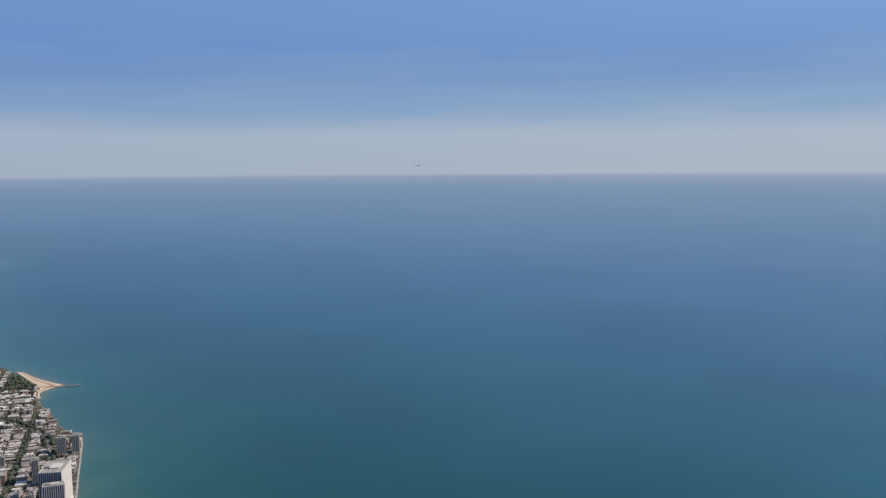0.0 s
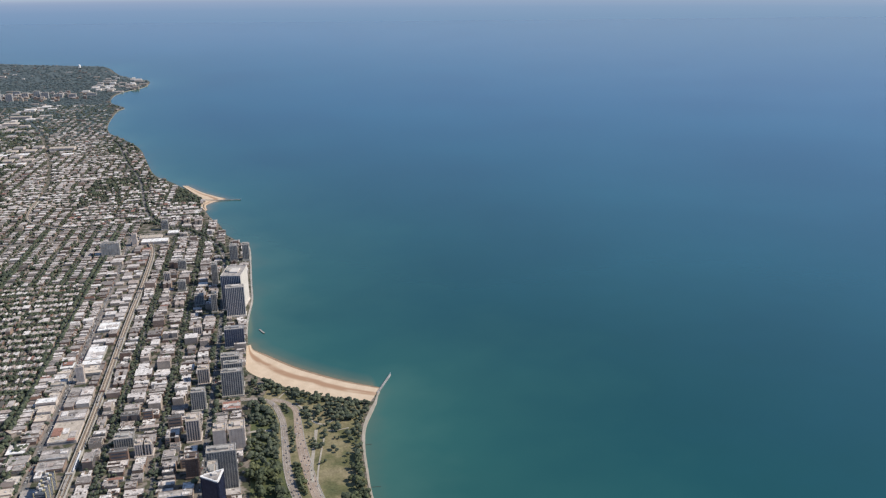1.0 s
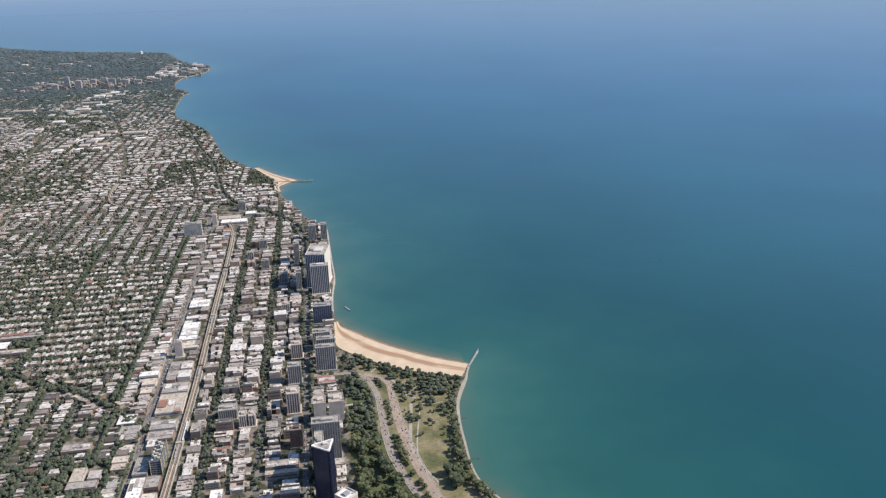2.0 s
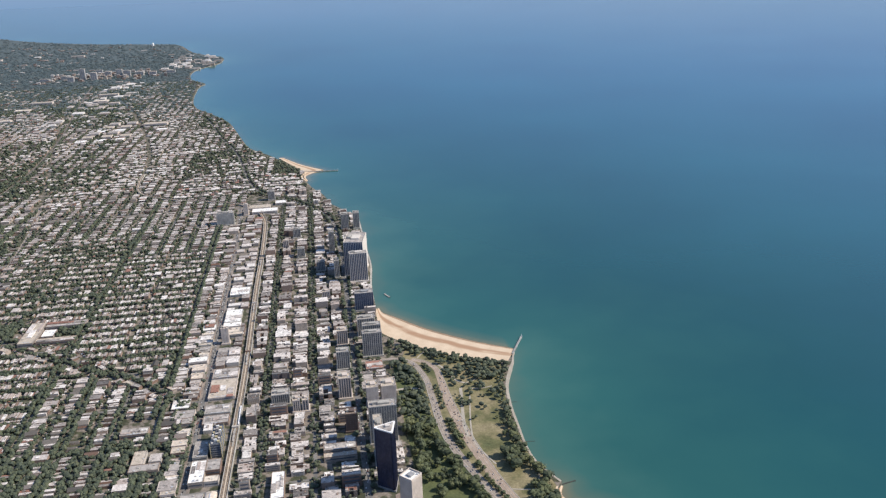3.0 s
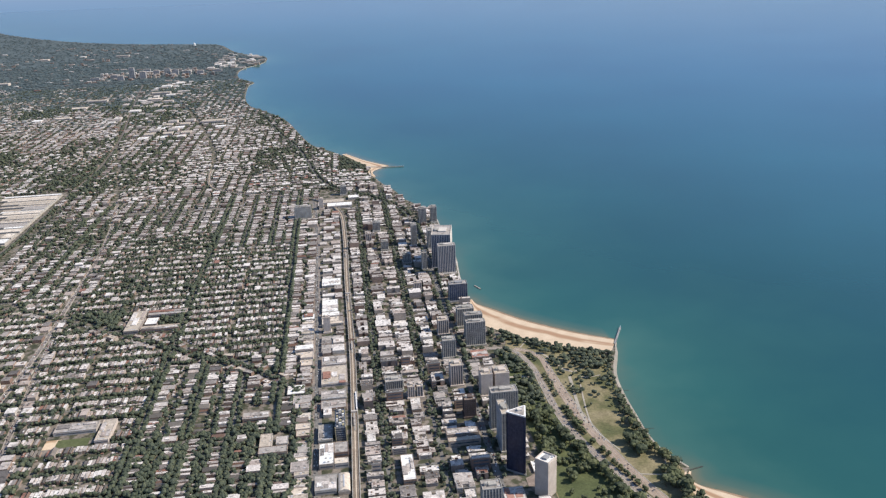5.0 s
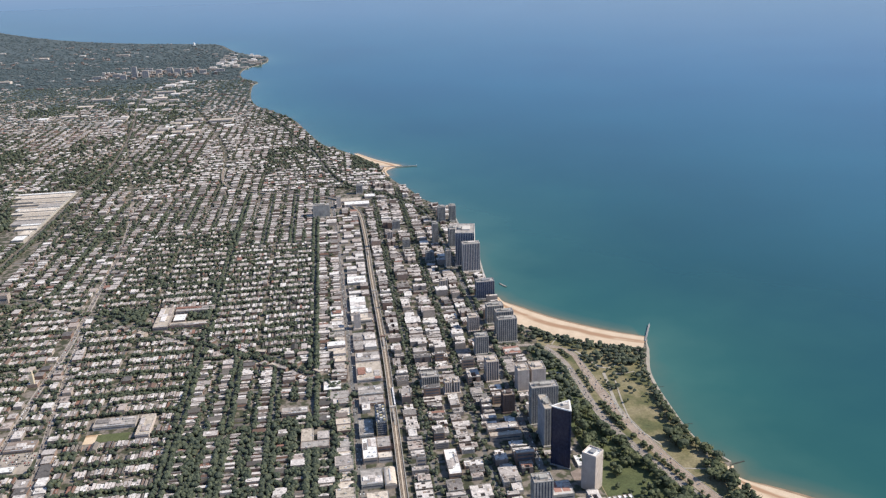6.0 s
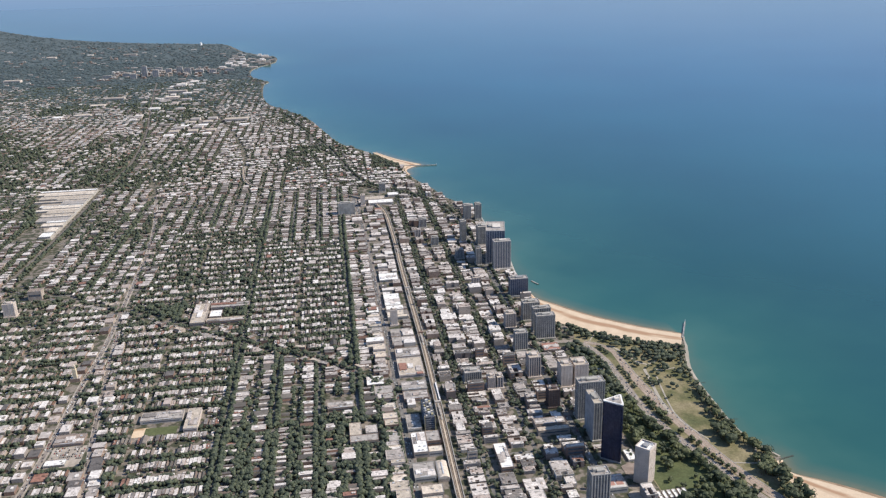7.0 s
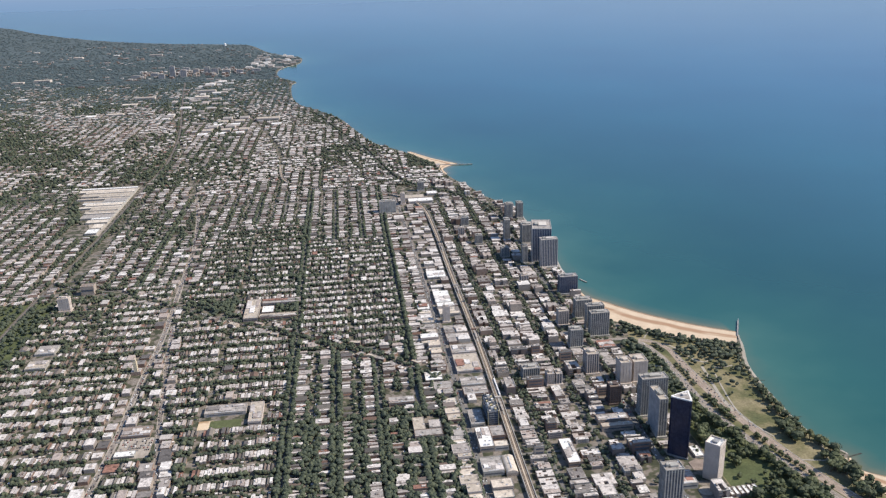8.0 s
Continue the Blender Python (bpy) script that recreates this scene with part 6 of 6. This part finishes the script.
# the paved forecourt of the pale tower
plaza = np.array([(-53.9 + 3.2 * math.cos(k * 0.3927), 266.6 + 3.0 * math.sin(k * 0.3927)) for k in range(16)])
tagged(new("pavement", prism("plaza", plaza, GROUND, GROUND + 0.16, [M["lot"], M["lot"]])), "pale round paved forecourt of the tower", "pavement", kind="structure")
tagged(new("pavement", prism("terrace", [(-53, 281), (-44.2, 281.2), (-44, 287.6), (-49, 289), (-53, 287)], GROUND, GROUND + 0.14, [M["lot"], M["brown_roof"]])), "terracotta paved terrace between the towers", "pavement", kind="structure")
# the pale building going up beside the railway, wrapped in yellow netting
site = thing("building_site", -130.4, 339.2, GROUND, label="unfinished concrete block with yellow netting beside the railway", category="building site")
part("core", box_mesh("site_core", 4.7, 16.4, 7.2, M["glazing"]), site)
for k in range(6):
    part("floor_slab", box_mesh("floor_slab", 4.85, 16.6, 0.14, M["grey_concrete"], z0=1.1 + 1.15 * k), site)
for x, y in ((2.45, -8.2), (2.45, -2.7), (2.45, 2.7), (2.45, 8.2), (-2.45, -8.2), (-2.45, 8.2)):
    part("netting", box_mesh("netting", 0.25, 0.7, 7.6, M["yellow"], x=x, y=y), site)
for k in range(16):
    part("deck_unit", box_mesh("deck_unit", 0.7 + 0.25 * (k % 3), 0.9 + 0.3 * (k % 2), 0.4 + 0.3 * (k % 4), M[("pale_concrete", "yellow", "white_roof", "grey_roof")[k % 4]], z0=7.2,
                               x=-1.4 + 1.4 * (k * 5 % 3), y=-7.4 + 0.98 * k), site)
spire = thing("yellow_tower", -311.6, 414, GROUND, label="slender pale yellow brick tower at the shopping street", category="tower")
part("shaft", box_mesh("shaft", 1.9, 1.9, 7.4, M["yellow_brick"]), spire)
part("belfry", box_mesh("belfry", 1.5, 1.5, 1.8, M["yellow_brick"], z0=7.4), spire)
part("cap", mesh_of("cap", [(-0.85, -0.85, 9.2), (0.85, -0.85, 9.2), (0.85, 0.85, 9.2), (-0.85, 0.85, 9.2), (0, 0, 10.3)], [(0, 1, 4), (1, 2, 4), (2, 3, 4), (3, 0, 4)], [M["tan_roof"]]), spire)
# far white domed temple
dome = thing("domed_temple", -514, 2455, GROUND, label="distant white domed temple among trees", category="temple")
part("base", box_mesh("temple_base", 7, 7, 3, M["white_roof"]), dome)
bm = bmesh.new()
bmesh.ops.create_uvsphere(bm, u_segments=18, v_segments=10, radius=3.0, matrix=Matrix.Translation((0, 0, 7)) @ Matrix.Diagonal((1, 1, 1.25, 1)))
me = bpy.data.meshes.new("dome")
bm.to_mesh(me)
bm.free()
me.materials.append(M["white_roof"])
part("dome", me, dome)
part("drum", prism("drum", [(2.9 * math.cos(k * 0.3491), 2.9 * math.sin(k * 0.3491)) for k in range(18)], 3, 7.1, [M["white_roof"], M["white_roof"]]), dome)

pool = thing("swimming_pool", -48.6, 321.6, GROUND + 0.05, label="small turquoise swimming pool at a tower's foot", category="pool")
part("deck", box_mesh("pool_deck", 3.4, 4.6, 0.12, M["pale_concrete"]), pool)
part("basin", box_mesh("pool_basin", 1.6, 3.0, 0.02, M["pool"], z0=0.125), pool)

# ---- mid-rise apartment blocks between the railway and the lake ----
def block_proto(kind):
    """One apartment block of unit size: walls, roof, parapet and rows of windows."""
    label = {"bar": "brick walk-up apartment block with a flat roof", "court": "brick courtyard apartment block with a pale flat roof",
             "well": "deep brick apartment block with light wells"}[kind]
    ob = thing("apartment_block", 0, 0, GROUND, label=label, category="apartment block", group="apartment blocks near the lake")
    out = {"bar": [(-0.5, -0.5), (0.5, -0.5), (0.5, 0.5), (-0.5, 0.5)],
           "court": [(-0.5, -0.5), (-0.18, -0.5), (-0.18, 0.14), (0.18, 0.14), (0.18, -0.5), (0.5, -0.5), (0.5, 0.5), (-0.5, 0.5)],
           "well": [(-0.5, -0.5), (-0.1, -0.5), (-0.1, -0.2), (0.1, -0.2), (0.1, -0.5), (0.5, -0.5), (0.5, 0.5), (0.1, 0.5), (0.1, 0.2), (-0.1, 0.2), (-0.1, 0.5), (-0.5, 0.5)]}[kind]
    part("shell", prism("block_shell", out, 0, 1, [M["brick_object"], M["roof_object"]]), ob)
    part("roof", prism("block_roof", [(x * 0.95, y * 0.95) for x, y in out] if kind == "bar" else
                       [(x + (0.02 if x < -0.3 or 0 < x < 0.3 else -0.02), y + (0.02 if y < 0 else -0.02)) for x, y in out], 1.0, 1.03, [M["roof_object"], M["roof_object"]]), ob)
    wing = -0.33 if kind == "court" else -0.3
    for s in (-1, 1):
        part("parapet", box_mesh("block_parapet", 1.01, 0.03, 0.09, M["concrete"], z0=1.0, y=s * 0.49), ob)
    part("stair_head", box_mesh("stair_head", 0.1, 0.2, 0.14, M["brick_object"], z0=1.0, x=wing), ob)
    for k in range(3):
        part("window_strip", box_mesh("window_strip", 0.8 if kind == "bar" else 0.26, 0.015, 0.13, M["glazing"], z0=0.14 + 0.3 * k, y=-0.502, x=0 if kind == "bar" else wing), ob)
    return ob


BLOCKS = [block_proto(k) for k in ("bar", "court", "well")]
started = {}
mids = []
for lo, hi in ((-120.4, -112.2), (-108.8, -87.6), (-84.4, -65.6), (-61.8, -45.2)):
    wide = hi - lo
    cols = [(lo + wide / 2, wide * 0.9)] if wide < 13 else [(lo + wide * 0.26, wide * 0.44), (lo + wide * 0.74, wide * 0.44)]
    for cx_, w in cols:
        y = 215.0
        while y < 790:
            d = rng.choice([rng.uniform(2.4, 3.6), rng.uniform(3.8, 6.0), rng.uniform(6.0, 9.0)], p=[0.42, 0.41, 0.17])
            if (y - 225) % 40 < 2.0:
                y += 2.4
                continue
            hh = rng.choice([1.2, 1.6, 2.0, 2.4, 3.1, 4.6, 6.0], p=[0.16, 0.26, 0.24, 0.16, 0.1, 0.05, 0.03])
            ww = w * rng.uniform(0.5, 1.0)
            mids.append((cx_ + (w - ww) * rng.uniform(-0.45, 0.45), y + d / 2, ww, d - rng.uniform(0.3, 0.7), hh))
            y += d + (rng.uniform(1, 5) if rng.random() < 0.13 else 0)
D_ = np.array(mids)
D_ = D_[free(D_[:, 0], D_[:, 1], 1.4, 1.0)]
for x0, x1, y0, y1 in BIG:
    D_ = D_[~((np.abs(D_[:, 0] - (x0 + x1) / 2) < (x1 - x0 + D_[:, 2]) / 2 - 0.4) & (np.abs(D_[:, 1] - (y0 + y1) / 2) < (y1 - y0 + D_[:, 3]) / 2 - 0.4))]
D_ = D_[np.argsort(D_[:, 1])]
for i, (x, y, w, d, hh) in enumerate(D_[:195]):
    k = 0 if d < 3.2 else int(rng.integers(0, 3))
    turn = int(rng.integers(0, 4)) if d > 3.8 else 2 * int(rng.integers(0, 2)) * (k > 0)
    m = pose(x, y, GROUND, 0, 0, 90 * turn) @ Matrix.Diagonal((d, w, hh, 1) if turn % 2 else (w, d, hh, 1))
    if k in started:
        copy_thing(BLOCKS[k], m)
    else:
        started[k] = m
for k, m in started.items():
    BLOCKS[k].matrix_basis = m
L_ = D_[195:]


def block_array(c, outline):
    """Corner places of many blocks of one ground plan, some of them turned by half a turn."""
    o = np.array(outline)
    n, k = len(c), len(o)
    flip = rng.choice([-1.0, 1.0], n)[:, None]
    out = np.zeros((n, 2 * k, 3))
    for a, z in ((0, np.full(n, GROUND)), (k, GROUND + c[:, 4])):
        out[:, a:a + k, 0] = c[:, 0][:, None] + flip * o[:, 0] * c[:, 2][:, None]
        out[:, a:a + k, 1] = c[:, 1][:, None] + flip * o[:, 1] * c[:, 3][:, None]
        out[:, a:a + k, 2] = z[:, None]
    faces = [(q, (q + 1) % k, k + (q + 1) % k, k + q) for q in range(k)] + [tuple(range(k, 2 * k))]
    return out, faces


PLANS = [[(-0.5, -0.5), (0.5, -0.5), (0.5, 0.5), (-0.5, 0.5)],
         [(-0.5, -0.5), (-0.16, -0.5), (-0.16, 0.12), (0.16, 0.12), (0.16, -0.5), (0.5, -0.5), (0.5, 0.5), (-0.5, 0.5)],
         [(-0.5, -0.5), (0.5, -0.5), (0.5, -0.12), (0.1, -0.12), (0.1, 0.12), (0.5, 0.12), (0.5, 0.5), (-0.5, 0.5)],
         [(-0.5, -0.5), (0.5, -0.5), (0.5, 0.1), (0.05, 0.1), (0.05, 0.5), (-0.5, 0.5)],
         [(-0.5, -0.5), (-0.12, -0.5), (-0.12, -0.22), (0.12, -0.22), (0.12, -0.5), (0.5, -0.5), (0.5, 0.5), (0.12, 0.5), (0.12, 0.22), (-0.12, 0.22), (-0.12, 0.5), (-0.5, 0.5)]]
plan = np.where(L_[:, 3] < 3.2, 0, rng.integers(0, 5, len(L_)))
for k, outline in enumerate(PLANS):
    va, fa = block_array(L_[plan == k], outline)
    batch("apartment_blocks_beyond", va, fa, [M["brick_island"], M["roof_island"]], [0] * len(outline) + [1],
          "dense flat-roofed brick apartment blocks farther along the lake", "apartment blocks")
RU = np.concatenate([D_[rng.random(len(D_)) < 0.75] for _ in range(3)])      # stair heads, hatches and plant on the roofs
n = len(RU)
batch("roof_hatches", box_array(RU[:, 0] + RU[:, 2] * rng.choice([-1, 1], n) * rng.uniform(0.22, 0.4, n), RU[:, 1] + RU[:, 3] * rng.choice([-1, 1], n) * rng.uniform(0.26, 0.4, n),
                                GROUND + RU[:, 4] * 1.0, rng.uniform(0.35, 1.3, n), rng.uniform(0.35, 0.9, n), rng.uniform(0.2, 0.6, n)),
      BOX_FACES, [M["brick_island"], M["roof_island"]], [0, 0, 0, 0, 1], "stair heads and roof plant on apartment blocks", "roof hatches")
ST = []
for x in (-110.5, -86.0):
    for y in np.arange(215, 770, 1.6):
        for s in (-1, 1):
            if rng.random() < 0.62 + 0.5 * noise.noise(Vector((x, y / 14, 0.5))):
                ST.append((x + s * rng.uniform(0.6, 1.9), y + rng.uniform(-0.5, 0.5), rng.uniform(0.75, 1.4)))
for _ in range(2000):
    ST.append((rng.uniform(-124, -45), rng.uniform(215, 780), rng.uniform(0.6, 1.2)))
ST = np.array(ST)
ST = ST[free(ST[:, 0], ST[:, 1], 0.4)]
hit = np.zeros(len(ST), dtype=bool)
for x, y, w, d, hh in D_:
    hit |= (np.abs(ST[:, 0] - x) < w / 2 + 0.2) & (np.abs(ST[:, 1] - y) < d / 2 + 0.2)
RT = np.array([(*(p + rng.uniform(-2.4, 2.4, 2)), rng.uniform(0.9, 1.6)) for p in np.repeat(TREED_DIAGONAL, 10, axis=0) if rng.random() < 0.8])
ST = np.concatenate([ST[~hit], RT])
clump_trees("avenue_trees", ST, 2, "leafy avenue trees between the apartment blocks", M["leaf_island"])

# side streets of the grid
for x in (-110.5, -86.0):
    road("road", np.array([(x, 205.0), (x, 770.0)]), 1.7, "asphalt", "narrow side street between apartment blocks", z=0.03)
for x in NS_WEST[2:-1]:
    for y0, y1 in {-296: ((690, 780),), -249: ((690, 780),), -204: ((205, 425), (625, 780)), -182: ((205, 425), (625, 780))}.get(x, ((205 if x >= -228 else 465, 780),)):
        road("road", np.array([(x, float(y0)), (x, float(y1))]), 1.8, "asphalt", "tree-lined residential side street", z=0.03)
for x0, x1, y in EW_STREETS:
    road("road", np.array([(float(x0), float(y)), (float(x1), float(y))]), 1.4, "asphalt", "narrow residential street under trees", z=0.055)
for y in CROSS[:14]:
    shore = float(coast[np.argmin(np.abs(coast[:, 1] - y) + 1e3 * (coast[:, 0] > 0)), 0])
    road("road", np.array([(-395.0 if y > 470 else -306.0, y), (min(-50.0, shore - 6.0) if y > 412 else -62, y)]), 1.6, "asphalt", "residential cross street", z=0.045)

# ---- vehicles on the drive ----
def car_proto():
    c = thing("car", 0, 0, GROUND + 0.14, label="small car driving on the lakeside drive", category="car", group="cars on the lakeside drive")
    part("body", box_mesh("car_body", 0.36, 0.9, 0.16, M["car"], z0=0.06), c)
    part("cabin", mesh_of("cabin", [(-0.16, -0.3, 0.22), (0.16, -0.3, 0.22), (0.16, 0.25, 0.22), (-0.16, 0.25, 0.22), (-0.13, -0.2, 0.31), (0.13, -0.2, 0.31), (0.13, 0.12, 0.31), (-0.13, 0.12, 0.31)],
                          BOX_FACES, [M["glazing"]]), c)
    for x in (-0.17, 0.17):
        for y in (-0.28, 0.28):
            part("wheel", box_mesh("wheel", 0.06, 0.16, 0.12, M["black_glass"]), c, (x, y, 0))
    return c


car = car_proto()
first = True
for line, off_ in ((DRIVE_EAST, (-0.33, 0.0, 0.33)), (DRIVE_WEST, (-0.33, 0.0, 0.33))):
    for o in off_:
        ln = offset_line(line, o * drive_width(line))
        for i in range(4, len(ln) - 16):
            if rng.random() < 0.22:
                d = ln[i + 1] - ln[i]
                p = ln[i] + d * rng.random()
                m = pose(p[0], p[1], GROUND + 0.14, 0, 0, math.degrees(math.atan2(d[1], d[0])) - 90)
                if first:
                    car.matrix_basis, first = m, False
                else:
                    copy_thing(car, m)
PK = []
for r in range(6):
    for c in range(16):
        if rng.random() < 0.6:
            PK.append((-302 + c * 0.85, 336.4 + r * 1.9, 0.4, 0.9, 0.28))
for line in (DIAGONAL_AVENUE, SHOPPING_STREET, RAILSIDE_AVENUE, LAKESIDE_AVENUE, TREED_DIAGONAL):
    for p0, p1 in zip(line[:-1], line[1:]):
        if p0[1] > 760:
            continue
        d = (p1 - p0) / np.linalg.norm(p1 - p0)
        for t in np.arange(0, np.linalg.norm(p1 - p0), 1.3):
            for s in (-0.75, -0.3, 0.3, 0.75):
                if rng.random() < (0.34 if abs(s) > 0.5 else 0.12):
                    q = p0 + d * t + np.array([-d[1], d[0]]) * s
                    PK.append((q[0], q[1], 0.36, 0.85, 0.28))
PK = np.array(PK)
batch("parked_cars", box_array(PK[:, 0], PK[:, 1], GROUND + 0.08, PK[:, 2], PK[:, 3], PK[:, 4]), BOX_FACES, [M["car_island"]], [0] * 5, "parked cars along the streets and in car parks", "cars")

# ---- airliner far out over the lake ----
jet = thing("airliner", math.sin(radians(18.9)) * 2500, math.cos(radians(18.9)) * 2500, 205.5, 75, label="distant airliner flying low over the lake", category="aeroplane")
bm = bmesh.new()
bmesh.ops.create_cone(bm, cap_ends=True, segments=10, radius1=0.75, radius2=0.75, depth=12, matrix=Matrix.Rotation(math.pi / 2, 4, "X"))
bmesh.ops.create_cone(bm, cap_ends=True, segments=10, radius1=0.75, radius2=0.12, depth=2.2, matrix=Matrix.Translation((0, 7.1, 0)) @ Matrix.Rotation(-math.pi / 2, 4, "X"))
bmesh.ops.create_cone(bm, cap_ends=True, segments=10, radius1=0.75, radius2=0.2, depth=2.6, matrix=Matrix.Translation((0, -7.3, 0.2)) @ Matrix.Rotation(math.pi / 2, 4, "X"))
me = bpy.data.meshes.new("fuselage")
bm.to_mesh(me)
bm.free()
me.materials.append(M["grey_concrete"])
part("fuselage", me, jet)
for s in (-1, 1):
    part("wing", mesh_of("wing", [(0, 1.6, -0.3), (s * 7.4, -2.4, 0.3), (s * 7.4, -3.3, 0.3), (0, -1.6, -0.3), (0, 1.6, -0.05), (s * 7.4, -2.4, 0.4), (s * 7.4, -3.3, 0.4), (0, -1.6, -0.05)],
                         BOX_FACES + [(3, 2, 1, 0)], [M["grey_concrete"]]), jet)
    part("tailplane", box_mesh("tailplane", 2.6, 1.1, 0.12, M["grey_concrete"], z0=0.3, x=s * 1.4, y=-7.4), jet)
part("fin", mesh_of("fin", [(-0.1, -8.6, 0.4), (0.1, -8.6, 0.4), (0.1, -5.6, 0.4), (-0.1, -5.6, 0.4), (-0.06, -9.2, 3.0), (0.06, -9.2, 3.0), (0.06, -7.8, 3.0), (-0.06, -7.8, 3.0)], BOX_FACES, [M["grey_concrete"]]), jet)
